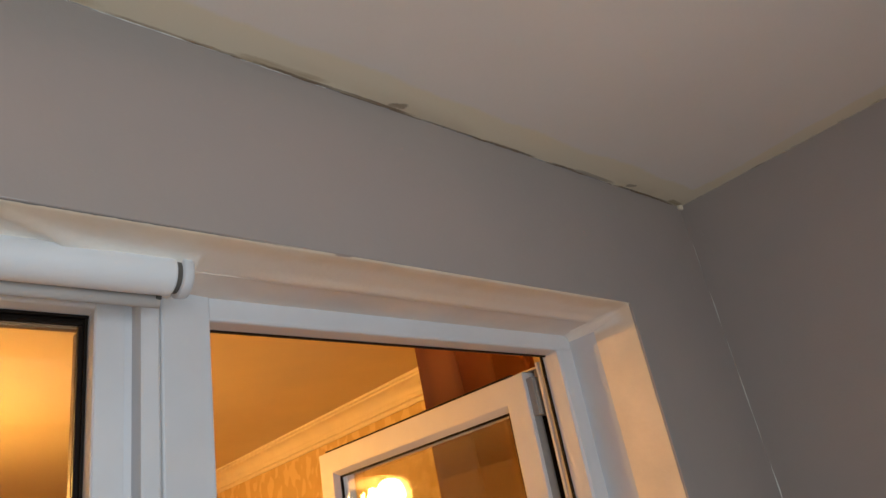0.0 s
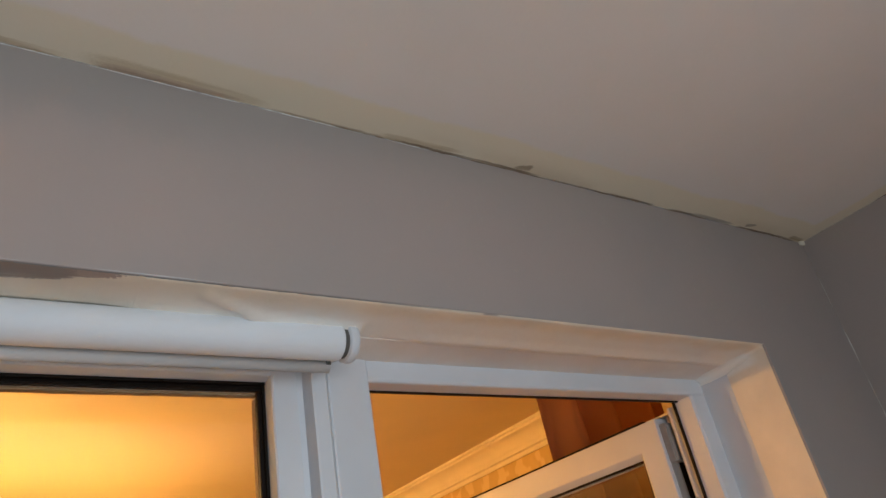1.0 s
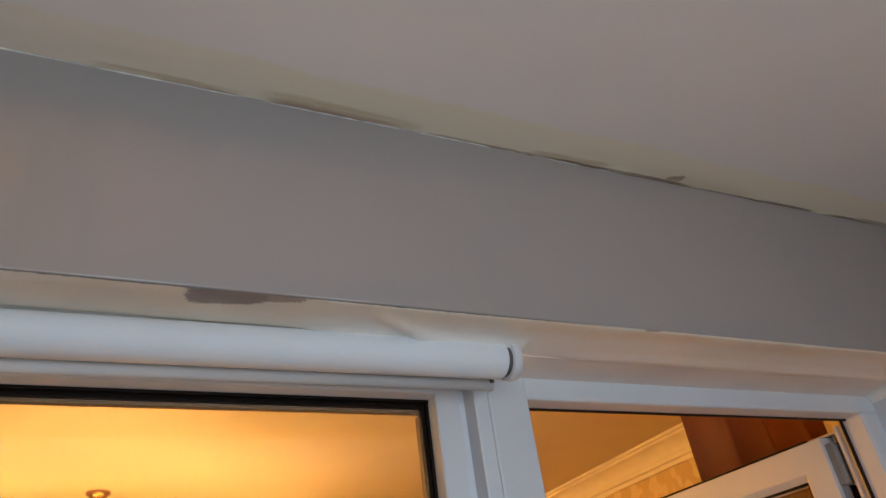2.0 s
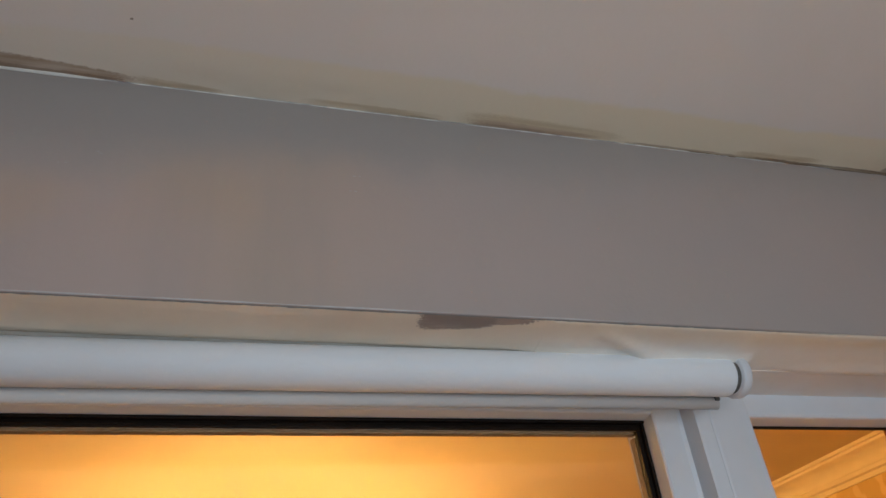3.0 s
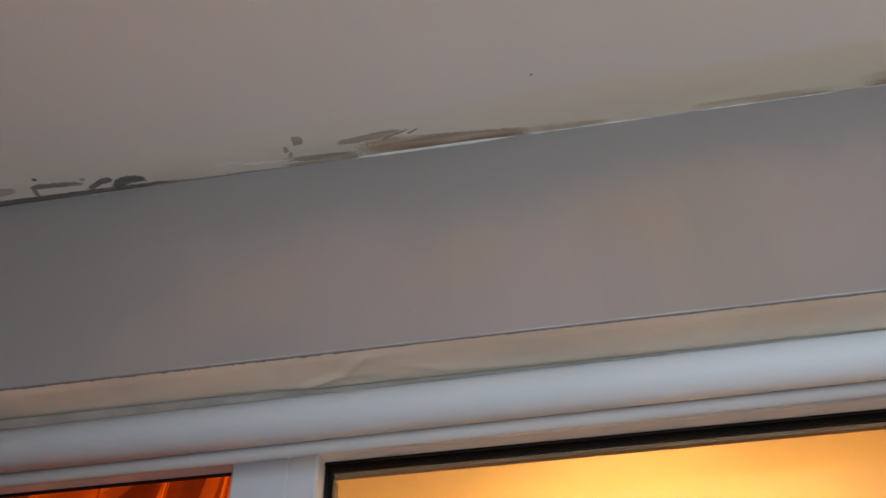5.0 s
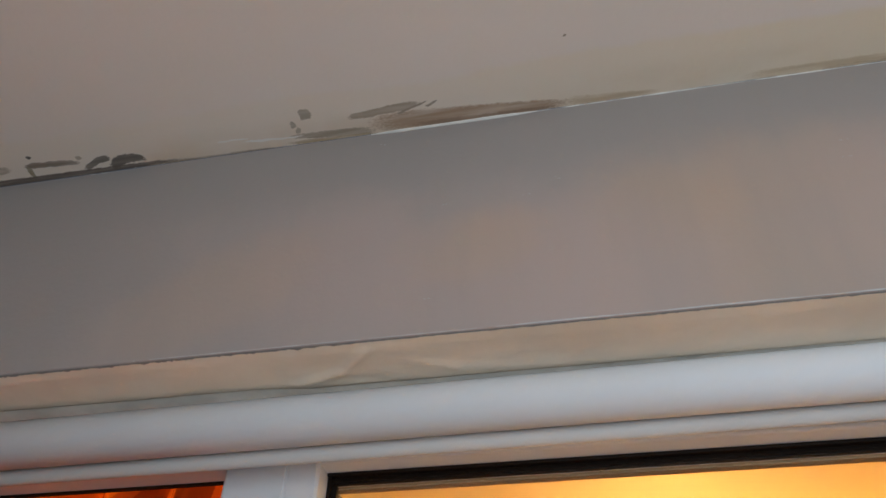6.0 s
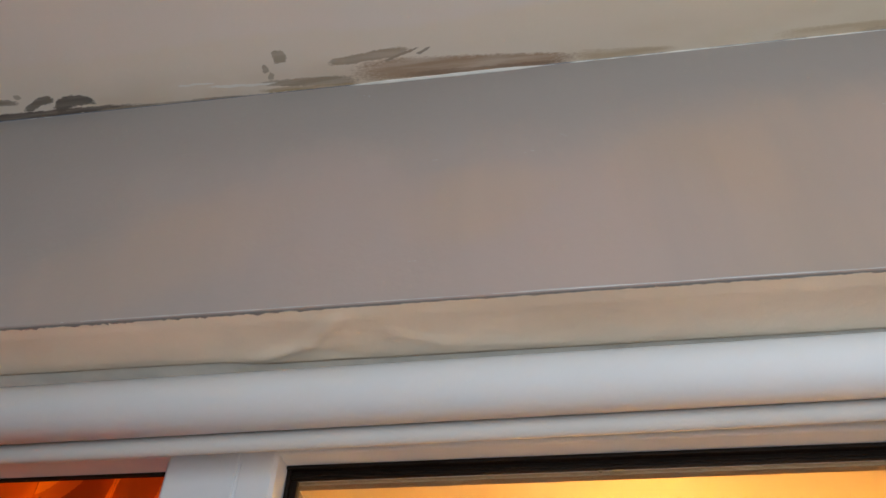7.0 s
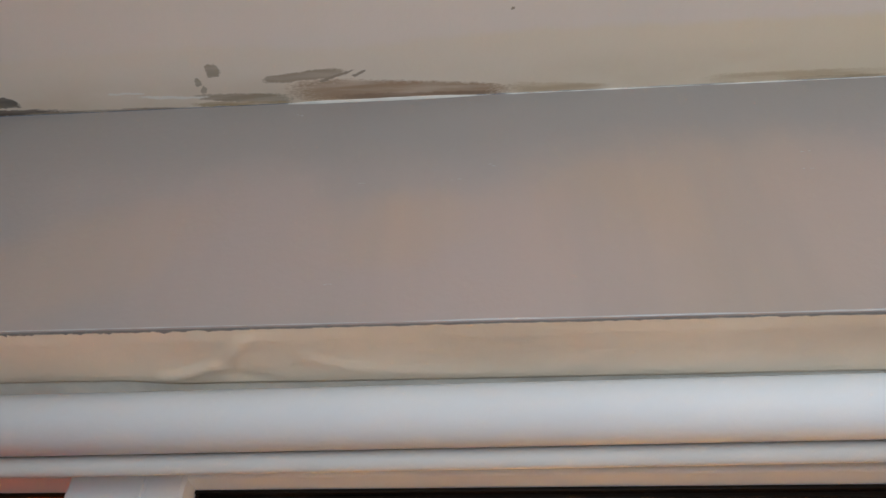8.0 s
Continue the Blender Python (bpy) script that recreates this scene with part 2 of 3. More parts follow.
marks(cream_plaster, [
    (-0.404, 0.0060, 0.112, 0.0200, -3, (0.37, 0.285, 0.245), 0.22, 0.20, 0.75, 0.0),
    (-0.428, 0.0110, 0.078, 0.0330, -4, (0.29, 0.235, 0.205), 0.3, 0.25, 0.75, 0.0),
    (0.095, 0.0025, 0.024, 0.0040, 0, (0.40, 0.32, 0.28), 0.7, 0.2, 0.6, 0.0),
], 0.006)
# the wall's uneven warm light and cooler shade, put into the grey
nt = grey_paint.node_tree
wx, wy, wz = position(nt)
ragged = shader_math(nt, "ADD", shader_math(nt, "MULTIPLY_ADD", noise_of(nt, 22.0), 0.010, -0.0075), shader_math(nt, "MULTIPLY_ADD", noise_of(nt, 110.0), 0.004, -0.002))
lip_of_filler = smooth_step(nt, shader_math(nt, "ADD", wz, ragged), 2.4982, 2.4990)
layered_over(grey_paint, shader_math(nt, "MULTIPLY", lip_of_filler, smooth_step(nt, wx, 0.15, 0.40)), (0.72, 0.64, 0.51))
WARM_GLOW, ROSE_GLOW, COOL_SHADE = (0.478, 0.348, 0.262), (0.446, 0.350, 0.315), (0.302, 0.278, 0.264)
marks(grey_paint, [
    (-0.900, 2.490, 1.600, 0.150, 0, COOL_SHADE, 1.0, 0.0, 0.8, 0.0),
    (-1.330, 2.360, 0.300, 0.300, 0, COOL_SHADE, 1.0, 0.0, 0.6, 0.0),
    (-0.620, 2.325, 0.300, 0.190, 8, WARM_GLOW, 1.0, 0.0, 0.6, 0.0),
    (-0.690, 2.340, 0.130, 0.110, 20, WARM_GLOW, 0.7, 0.0, 0.4, 0.0),
    (-0.780, 2.290, 0.240, 0.160, 0, ROSE_GLOW, 1.0, 0.0, 0.8, 0.0),
    (-0.850, 2.335, 0.120, 0.070, 10, WARM_GLOW, 1.0, 0.0, 0.5, 0.0),
    (-0.970, 2.325, 0.180, 0.150, 0, ROSE_GLOW, 1.0, 0.0, 0.6, 0.0),
    (-1.090, 2.310, 0.200, 0.090, 20, WARM_GLOW, 1.0, 0.0, 0.35, 0.0),
    (-0.420, 2.330, 0.340, 0.170, 0, ROSE_GLOW, 1.0, 0.0, 0.5, 0.0),
    (0.050, 2.360, 0.600, 0.180, -5, ROSE_GLOW, 1.0, 0.0, 0.35, 0.0),
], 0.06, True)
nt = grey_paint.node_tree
# darker upright streaks: roller marks plus uneven reflections put into the colour
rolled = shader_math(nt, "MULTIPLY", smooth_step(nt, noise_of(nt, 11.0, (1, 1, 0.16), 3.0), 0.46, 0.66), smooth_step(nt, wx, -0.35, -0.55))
layered_over(grey_paint, shader_math(nt, "MULTIPLY", rolled, 0.24), COOL_SHADE)
nt = cream_plaster.node_tree
sx, sy, sz = position(nt)
# plaster paler inwards by the open casement, its lamplight put into the colour
soffit_glow = shader_math(nt, "MULTIPLY", smooth_step(nt, shader_math(nt, "MULTIPLY_ADD", noise_of(nt, 18.0), 0.03, sy), 0.028, 0.062), smooth_step(nt, sx, -0.42, -0.20))
below_face = smooth_step(nt, sz, 2.244 - 0.03, 2.244 - 0.02)
layered_over(cream_plaster, shader_math(nt, "MULTIPLY", shader_math(nt, "MULTIPLY", soffit_glow, below_face), 0.85), (0.92, 0.89, 0.84))
# dark edge line: lapped grey paint, plus the bead's shadow put into the colour
lip = shader_math(nt, "ADD", position(nt)[1], shader_math(nt, "ADD", shader_math(nt, "MULTIPLY_ADD", noise_of(nt, 34.0), -0.0018, 0.0009), shader_math(nt, "MULTIPLY_ADD", noise_of(nt, 160.0), -0.003, 0.0015)))
smears = shader_math(nt, "MULTIPLY", smooth_step(nt, sx, -0.93, -0.99), shader_math(nt, "MULTIPLY_ADD", noise_of(nt, 150.0, (1, 0.5, 1)), -0.009, 0.0041))
lip = shader_math(nt, "ADD", lip, shader_math(nt, "MINIMUM", smears, 0.0))
carried = shader_math(nt, "MULTIPLY", smooth_step(nt, lip, 0.0036, 0.0027), smooth_step(nt, sx, 0.12, -0.10))
layered_over(cream_plaster, carried, (0.21, 0.19, 0.18))

# raised pattern of the wallpaper
nt = wallpaper.node_tree
pat = smooth_step(nt, noise_of(nt, 16.0, (1, 1, 0.7), 1.0), 0.5, 0.56)
layered_over(wallpaper, shader_math(nt, "MULTIPLY", pat, 0.75), (0.82, 0.66, 0.36))


def glass(name, ior):
    m = bpy.data.materials.new(name)
    m.use_nodes = True
    b = m.node_tree.nodes["Principled BSDF"]
    b.inputs["Base Color"].default_value = (0.96, 0.97, 0.96, 1)
    b.inputs["Roughness"].default_value = 0.02
    b.inputs["Transmission Weight"].default_value = 1.0
    b.inputs["IOR"].default_value = ior
    return m


clear_glass = glass("window_glass", 1.5)
coated_glass = glass("coated_window_glass", 1.85)
frosted_glass = bpy.data.materials.new("frosted_glass")
frosted_glass.use_nodes = True
nt = frosted_glass.node_tree
ft = nt.nodes.new("ShaderNodeBsdfTranslucent")
ft.inputs["Color"].default_value = (0.60, 0.53, 0.42, 1)
fm = nt.nodes.new("ShaderNodeMixShader")
fm.inputs[0].default_value = 0.85
nt.links.new(nt.nodes["Principled BSDF"].outputs[0], fm.inputs[1])
nt.links.new(ft.outputs[0], fm.inputs[2])
nt.links.new(fm.outputs[0], nt.nodes["Material Output"].inputs["Surface"])


def cloth(name, colours, scale, mixed, steps="LINEAR"):
    """Striped curtain cloth through which lamplight shines."""
    m = bpy.data.materials.new(name)
    m.use_nodes = True
    nt = m.node_tree
    b = nt.nodes["Principled BSDF"]
    b.inputs["Roughness"].default_value = 0.85
    fac = noise_of(nt, scale, (1, 0.0, 0.25), 0.0)
    weave = noise_of(nt, 400.0, (1, 1, 1), 1.0)
    ramp = nt.nodes.new("ShaderNodeValToRGB")
    ramp.color_ramp.elements.remove(ramp.color_ramp.elements[1])
    ramp.color_ramp.interpolation = steps
    for k, (at, c) in enumerate(colours):
        e = ramp.color_ramp.elements[0] if k == 0 else ramp.color_ramp.elements.new(at)
        e.position, e.color = at, (*c, 1)
    nt.links.new(shader_math(nt, "MULTIPLY_ADD", weave, 0.006, shader_math(nt, "SUBTRACT", fac, 0.003)), ramp.inputs["Fac"])
    nt.links.new(ramp.outputs["Color"], b.inputs["Base Color"])
    tr = nt.nodes.new("ShaderNodeBsdfTranslucent")
    nt.links.new(ramp.outputs["Color"], tr.inputs["Color"])
    mx = nt.nodes.new("ShaderNodeMixShader")
    mx.inputs[0].default_value = mixed
    out = nt.nodes["Material Output"]
    nt.links.new(b.outputs[0], mx.inputs[1])
    nt.links.new(tr.outputs[0], mx.inputs[2])
    nt.links.new(mx.outputs[0], out.inputs["Surface"])
    return m


curtain_stripe = cloth("striped_curtain_cloth", [(0.0, (0.80, 0.36, 0.04)), (0.40, (0.48, 0.17, 0.02)), (0.455, (0.74, 0.32, 0.04)), (0.495, (0.95, 0.52, 0.07)), (0.535, (0.52, 0.20, 0.025)), (0.58, (0.82, 0.38, 0.05)), (0.64, (0.50, 0.18, 0.025))], 13.0, 0.80, "CONSTANT")
curtain_brown = cloth("brown_curtain_cloth", [(0.0, (0.26, 0.125, 0.06)), (0.46, (0.42, 0.215, 0.105)), (0.62, (0.60, 0.34, 0.17))], 9.0, 0.55)

lamp_glow = bpy.data.materials.new("lamp_glow")
lamp_glow.use_nodes = True
lb = lamp_glow.node_tree.nodes["Principled BSDF"]
lb.inputs["Base Color"].default_value = (0.8, 0.75, 0.65, 1)
lb.inputs["Emission Color"].default_value = (*LAMP_COLOUR, 1)
lb.inputs["Emission Strength"].default_value = LAMP_STRENGTH


# ---- mesh helpers ----
def part(name, bm, mat, parent=None, label="", smooth=False):
    """Links a bmesh as one mesh object, under a thing or a part if one is given."""
    me = bpy.data.meshes.new(name)
    bmesh.ops.recalc_face_normals(bm, faces=bm.faces)
    bm.to_mesh(me)
    bm.free()
    me.materials.append(mat)
    if smooth:
        for p in me.polygons:
            p.use_smooth = True
    ob = new(name, me)
    if parent:
        ob.parent = parent
    if label:
        ob["label"] = label
    return ob


def empty(name, label, category="", group="", kind="", at=(0, 0, 0)):
    ob = new(name)
    ob.location = at
    return tagged(ob, label, category, group, kind)


def add_box(bm, x0, x1, y0, y1, z0, z1, bevel=0.0):
    vs = [bm.verts.new((x, y, z)) for x in (x0, x1) for y in (y0, y1) for z in (z0, z1)]
    fs = [bm.faces.new([vs[i] for i in f]) for f in ((0, 1, 3, 2), (4, 6, 7, 5), (0, 4, 5, 1), (2, 3, 7, 6), (0, 2, 6, 4), (1, 5, 7, 3))]
    if bevel:
        es = list({e for f in fs for e in f.edges})
        bmesh.ops.bevel(bm, geom=es, offset=bevel, segments=2, profile=0.6, affect="EDGES")
    return bm


def box(x0, x1, y0, y1, z0, z1, bevel=0.0):
    return add_box(bmesh.new(), x0, x1, y0, y1, z0, z1, bevel)


def extruded(profile, a, b, axis):
    """A closed profile pulled along an axis. axis x: points are (y, z); y: (x, z); z: (x, y)."""
    bm = bmesh.new()

    def place(p, s):
        return {"x": (s, p[0], p[1]), "y": (p[0], s, p[1]), "z": (p[0], p[1], s)}[axis]

    rings = [[bm.verts.new(place(p, s)) for p in profile] for s in (a, b)]
    n = len(profile)
    for k in range(n):
        bm.faces.new((rings[0][k], rings[0][(k + 1) % n], rings[1][(k + 1) % n], rings[1][k]))
    bm.faces.new(rings[0][::-1])
    bm.faces.new(rings[1])
    return bm


def lathe(profile, axis_pose, steps=32):
    """Radius and height pairs turned round z, then posed."""
    bm = bmesh.new()
    rings = []
    for r, h in profile:
        rings.append([bm.verts.new(axis_pose @ Vector((r * math.cos(a), r * math.sin(a), h))) for a in [2 * math.pi * k / steps for k in range(steps)]])
    for p, q in zip(rings, rings[1:]):
        for k in range(steps):
            bm.faces.new((p[k], p[(k + 1) % steps], q[(k + 1) % steps], q[k]))
    for ring in (rings[0], rings[-1]):
        if (ring[0].co - ring[steps // 2].co).length > 1e-6:
            bm.faces.new(ring)
    return bm


def step01(a, b, v):
    k = max(0, min(1, (v - a) / (b - a)))
    return k * k * (3 - 2 * k)


# ---- measures ----
CEIL = 2.5          # balcony ceiling
SOFFIT = 2.244      # underside of the lintel
SIDE = 0.995        # side wall of the balcony
JAMB = 0.690        # edge of the window reveal
FAR_LEFT, OUTER = -2.7, -1.40
LEFT_JAMB = -1.86
FRONT, BACK = 0.157, 0.230   # window frame
ROOM_Y, ROOM_CEIL, ROOM_X0, ROOM_X1, ROOM_BACK = 0.32, 2.62, -2.9, 1.50, 6.4

# ---- structure: balcony ----
# wall between balcony and room, with a hole for the window
bm = bmesh.new()
outer = [(FAR_LEFT, 0.0), (SIDE, 0.0), (SIDE, CEIL), (FAR_LEFT, CEIL)]
inner = [(LEFT_JAMB, 0.80), (JAMB, 0.80), (JAMB, SOFFIT), (LEFT_JAMB, SOFFIT)]
inner_back = [(LEFT_JAMB, 0.80), (JAMB + 0.022, 0.80), (JAMB + 0.022, SOFFIT + 0.012), (LEFT_JAMB, SOFFIT + 0.012)]
f_o = [bm.verts.new((x, 0, z)) for x, z in outer]
f_i = [bm.verts.new((x, 0, z)) for x, z in inner]
b_o = [bm.verts.new((x, 0.235, z)) for x, z in outer]
b_i = [bm.verts.new((x, 0.235, z)) for x, z in inner_back]
hole = []
for k in range(4):
    j = (k + 1) % 4
    bm.faces.new((f_o[k], f_o[j], f_i[j], f_i[k]))
    bm.faces.new((b_o[j], b_o[k], b_i[k], b_i[j]))
    bm.faces.new((f_o[j], f_o[k], b_o[k], b_o[j]))
    bm.faces.new((f_i[k], f_i[j], b_i[j], b_i[k]))
    hole.append(bm.edges.get((f_i[k], f_i[j])))
bmesh.ops.bevel(bm, geom=hole, offset=0.0016, segments=3, profile=0.5, affect="EDGES")
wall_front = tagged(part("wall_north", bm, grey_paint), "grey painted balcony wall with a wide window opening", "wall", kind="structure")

bm = box(SIDE, SIDE + 0.2, OUTER - 0.2, 0.235, 0, CEIL + 0.1)
for v in bm.verts:
    v.co.x -= 0.0125 * v.co.y
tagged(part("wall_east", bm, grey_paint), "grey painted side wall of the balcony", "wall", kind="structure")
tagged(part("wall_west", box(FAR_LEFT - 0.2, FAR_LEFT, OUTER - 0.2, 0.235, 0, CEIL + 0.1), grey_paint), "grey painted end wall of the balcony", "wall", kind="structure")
tagged(part("floor", box(FAR_LEFT, SIDE + 0.05, OUTER, 0, -0.12, 0), balcony_tile), "plain brown balcony floor", "floor", kind="structure")
ceiling = tagged(part("ceiling", box(FAR_LEFT, SIDE + 0.05, OUTER - 0.2, -0.0005, CEIL, CEIL + 0.12), ceiling_paint), "off-white balcony ceiling with a cream filled and damp-stained edge", "ceiling", kind="structure")
# unseen outer side: parapet height and added pier hold back part of the daylight
tagged(part("wall_south", box(FAR_LEFT, SIDE + 0.016, OUTER - 0.2, OUTER, 0, 0.95), grey_paint), "unseen grey parapet of the balcony, raised against low daylight", "wall", kind="structure")
tagged(part("unseen_south_pier", box(FAR_LEFT, -1.05, OUTER - 0.2, OUTER, 0.95, 2.30), grey_paint), "unseen grey pier added to narrow the daylight", "wall", kind="structure")
tagged(part("wall_south_lintel", box(FAR_LEFT, SIDE + 0.016, OUTER - 0.2, OUTER, 2.30, CEIL), grey_paint), "grey painted band over the balcony glazing", "wall", kind="structure")

# ---- structure: room behind the window ----
tagged(part("room_ceiling", box(ROOM_X0, ROOM_X1, ROOM_Y, ROOM_BACK, ROOM_CEIL, ROOM_CEIL + 0.12), room_paint), "plain white ceiling of the lamplit room", "ceiling", kind="structure")
tagged(part("room_floor", box(ROOM_X0, ROOM_X1, 0.235, ROOM_BACK, -0.12, 0), wood_floor), "brown wooden floor of the room", "floor", kind="structure")
tagged(part("room_wall_east", box(ROOM_X1, ROOM_X1 + 0.15, 0.235, ROOM_BACK, 0, ROOM_CEIL + 0.1), wallpaper), "yellow patterned wallpaper on the room's side wall", "wall", kind="structure")
tagged(part("room_wall_west", box(ROOM_X0 - 0.15, ROOM_X0, 0.235, ROOM_BACK, 0, ROOM_CEIL + 0.1), wallpaper), "yellow patterned wallpaper on the room's far wall", "wall", kind="structure")
tagged(part("room_wall_north", box(ROOM_X0, ROOM_X1, ROOM_BACK, ROOM_BACK + 0.15, 0, ROOM_CEIL + 0.1), wallpaper), "yellow patterned wallpaper on the room's back wall", "wall", kind="structure")
bm = bmesh.new()
add_box(bm, ROOM_X0, LEFT_JAMB - 0.03, 0.236, ROOM_Y, 0, ROOM_CEIL + 0.1)
add_box(bm, JAMB + 0.09, ROOM_X1, 0.236, ROOM_Y, 0, ROOM_CEIL + 0.1)
add_box(bm, LEFT_JAMB - 0.03, JAMB + 0.09, 0.236, ROOM_Y, SOFFIT + 0.03, ROOM_CEIL + 0.1)
add_box(bm, LEFT_JAMB - 0.03, JAMB + 0.09, 0.236, ROOM_Y, 0, 0.80)
tagged(part("room_wall_south", bm, wallpaper), "yellow wallpaper round the window on the room's side", "wall", kind="structure")

# stucco cornice: stepped ogee
CORN_SCALE = 1.05
CORN = [(0.0, 0.0), (-0.084, 0.0), (-0.084, -0.010), (-0.073, -0.012), (-0.071, -0.019)]
CORN += [(-0.071 + 0.043 * math.sin(a), -0.066 + 0.045 * math.cos(a)) for a in [math.pi / 2 * k / 9 for k in range(1, 10)]]
CORN += [(-0.026, -0.069), (-0.024, -0.080), (-0.012, -0.084), (-0.010, -0.098), (0.0, -0.098)]
tagged(part("cornice", extruded([(ROOM_X1 + CORN_SCALE * x, ROOM_CEIL + CORN_SCALE * z) for x, z in CORN], ROOM_Y, ROOM_BACK, "y"), cornice_paint), "cream moulded cornice under the room's ceiling", "cornice", kind="structure")
tagged(part("cornice", extruded([(ROOM_BACK + CORN_SCALE * x, ROOM_CEIL + CORN_SCALE * z) for x, z in CORN], ROOM_X0, ROOM_X1 - 0.084, "x"), cornice_paint), "cream moulded cornice on the room's back wall", "cornice", kind="structure")

bm = bmesh.new()
prev = None
for k in range(90):
    z = 1.7 + 0.72 * k / 89
    wd = 0.0015 * noise.noise((z * 17, 4, 1)) + 0.0006 - 0.0004 * step01(2.15, 2.35, z)
    if wd < 0.0001:
        prev = None
        continue
    ring = [bm.verts.new((SIDE - 0.0004 - wd, -0.0006, z)), bm.verts.new((SIDE - 0.0004, -0.0006 - wd, z))]
    if prev:
        bm.faces.new((prev[0], prev[1], ring[1], ring[0]))
    prev = ring
part("corner_crack", bm, filler_white, wall_front, "pale hairline crack in the paint of the corner")
# pale glossy bead: the worn wall edge's highlight put into its colour
bm = bmesh.new()
prev = None
for k in range(420):
    x = -1.15 + 0.90 * k / 419
    r = 0.0005 + 0.0012 * noise.noise((x * 11, 6, 3)) + 0.0004 * noise.noise((x * 60, 6, 3)) + 0.0005 * step01(-0.75, -0.65, x) * (1 - step01(-0.55, -0.45, x))
    if r < 0.0003:
        prev = None
        continue
    r = min(r, 0.0010)
    ring = [bm.verts.new((x, 0.0004 - r * math.cos(a), SOFFIT + 0.0012 - r * math.sin(a))) for a in (-1.2, -0.4, 0.3, 0.9, 1.5)]
    if prev:
        for p, q, u, v in zip(prev, prev[1:], ring, ring[1:]):
            bm.faces.new((p, q, v, u))
    prev = ring
part("edge_highlight", bm, highlight_paint, wall_front, "thin pale glossy bead carrying the edge's highlight", True)
bm = bmesh.new()
rng = random.Random(9)
for sx, sz in ((-0.946, 2.482), (-0.881, 2.387), (-0.802, 2.386), (-0.775, 2.401), (-0.525, 2.404), (-0.531, 2.384), (-0.894, 2.281)):
    for q in range(2):
        a, b = sx + rng.uniform(-0.005, 0.005), sz + rng.uniform(-0.002, 0.002)
        add_box(bm, a, a + rng.uniform(0.001, 0.003), -0.0002, 0.0002, b, b + 0.0004)
part("scuffs", bm, soft_joint, wall_front, "tiny pale scuffs")

# ---- plaster of the reveal ----
def ridge(x, y, x0, y0, x1, y1, wide, high):
    """Height of a soft crease that runs from one point to another."""
    dx, dy = x1 - x0, y1 - y0
    k = max(0, min(1, ((x - x0) * dx + (y - y0) * dy) / (dx * dx + dy * dy)))
    d = math.hypot(x - x0 - k * dx, y - y0 - k * dy)
    return high * math.exp(-(d / wide) ** 2) * (1 - 0.4 * abs(2 * k - 1))


def soffit_sag(x, y):
    """How far the plaster hangs below its level."""
    s = 0.0012 * noise.noise((x * 9, y * 14, 0)) + 0.0005 * noise.noise((x * 40, y * 40, 3))
    s += ridge(x, y, -0.262, 0.026, -0.205, 0.056, 0.008, 0.0062) + ridge(x, y, -0.205, 0.056, -0.125, 0.090, 0.010, 0.0056)
    s -= ridge(x, y, -0.245, 0.058, -0.170, 0.084, 0.010, 0.0035)
    s += ridge(x, y, -1.020, 0.060, -0.974, 0.043, 0.006, 0.0032) + ridge(x, y, -0.974, 0.043, -0.945, 0.012, 0.005, 0.0032)
    s -= ridge(x, y, -0.974, 0.057, -0.944, 0.060, 0.007, 0.0012)
    s += ridge(x, y, -0.908, 0.036, -0.875, 0.052, 0.007, 0.0013) + ridge(x, y, -0.875, 0.052, -0.79, 0.061, 0.007, 0.0010)
    s -= 0.003 * step01(-0.05, 0.0, x) * step01(0.092, 0.104, y)
    on_tube = step01(-0.36, -0.15, x) * (1 - step01(-0.066, -0.056, x))
    s += 0.014 * on_tube * step01(0.045, 0.088, y)
    s += step01(-0.02, 0.06, x) * (0.0036 + 0.0005 * noise.noise((x * 5, 2, 9))) * math.exp(-((y - 0.086) / 0.013) ** 2)
    return s


bm = bmesh.new()
xs = [LEFT_JAMB + (JAMB - LEFT_JAMB) * k / 900 for k in range(901)]
grid, back = [], []
for x in xs:
    y0 = 0.0013 + 0.0002 * noise.noise((x * 22, 0, 7))
    y1 = 0.0685 + 0.0015 * noise.noise((x * 8, 5, 1)) - 0.006 * (1 - step01(-1.06, -1.0, x)) if x < -0.330 else 0.158
    col = []
    for j in range(25):
        y = y0 + (y1 - y0) * j / 24
        thin = 1 - 0.6 * step01(y1 - 0.010, y1, y) * (1 - step01(-0.37, -0.331, x))
        col.append(bm.verts.new((x, y, SOFFIT - 0.0001 - thin * (0.0014 + soffit_sag(x, y)) * step01(0, 0.014, y - y0))))
    col.append(bm.verts.new((x, y1, SOFFIT + 0.006)))
    col.insert(0, bm.verts.new((x, y0, SOFFIT + 0.004)))
    grid.append(col)
for a, b in zip(grid, grid[1:]):
    for j in range(len(a) - 1):
        bm.faces.new((a[j], b[j], b[j + 1], a[j + 1]))
soffit = tagged(part("soffit_plaster", bm, cream_plaster, smooth=True), "creased cream plaster under the lintel of the window", "plaster", kind="structure")

# pale strip added to lift the shaded gap between plaster and blind
part("gap_strip", box(LEFT_JAMB, -0.329, 0.062, 0.092, SOFFIT + 0.0006, SOFFIT + 0.005), pale_gap_fill, soffit, "pale strip added to brighten the gap behind the blind")

# right side of the reveal: cream outside, a white strip next to the frame
bm = extruded([(JAMB - 0.0005, 0.0045), (JAMB + 0.0095, 0.158), (JAMB + 0.03, 0.158), (JAMB + 0.03, 0.0045)], 0.80, SOFFIT - 0.002, "z")
tagged(part("jamb_plaster", bm, cream_plaster), "cream painted plaster on the side of the window reveal", "plaster", kind="structure")
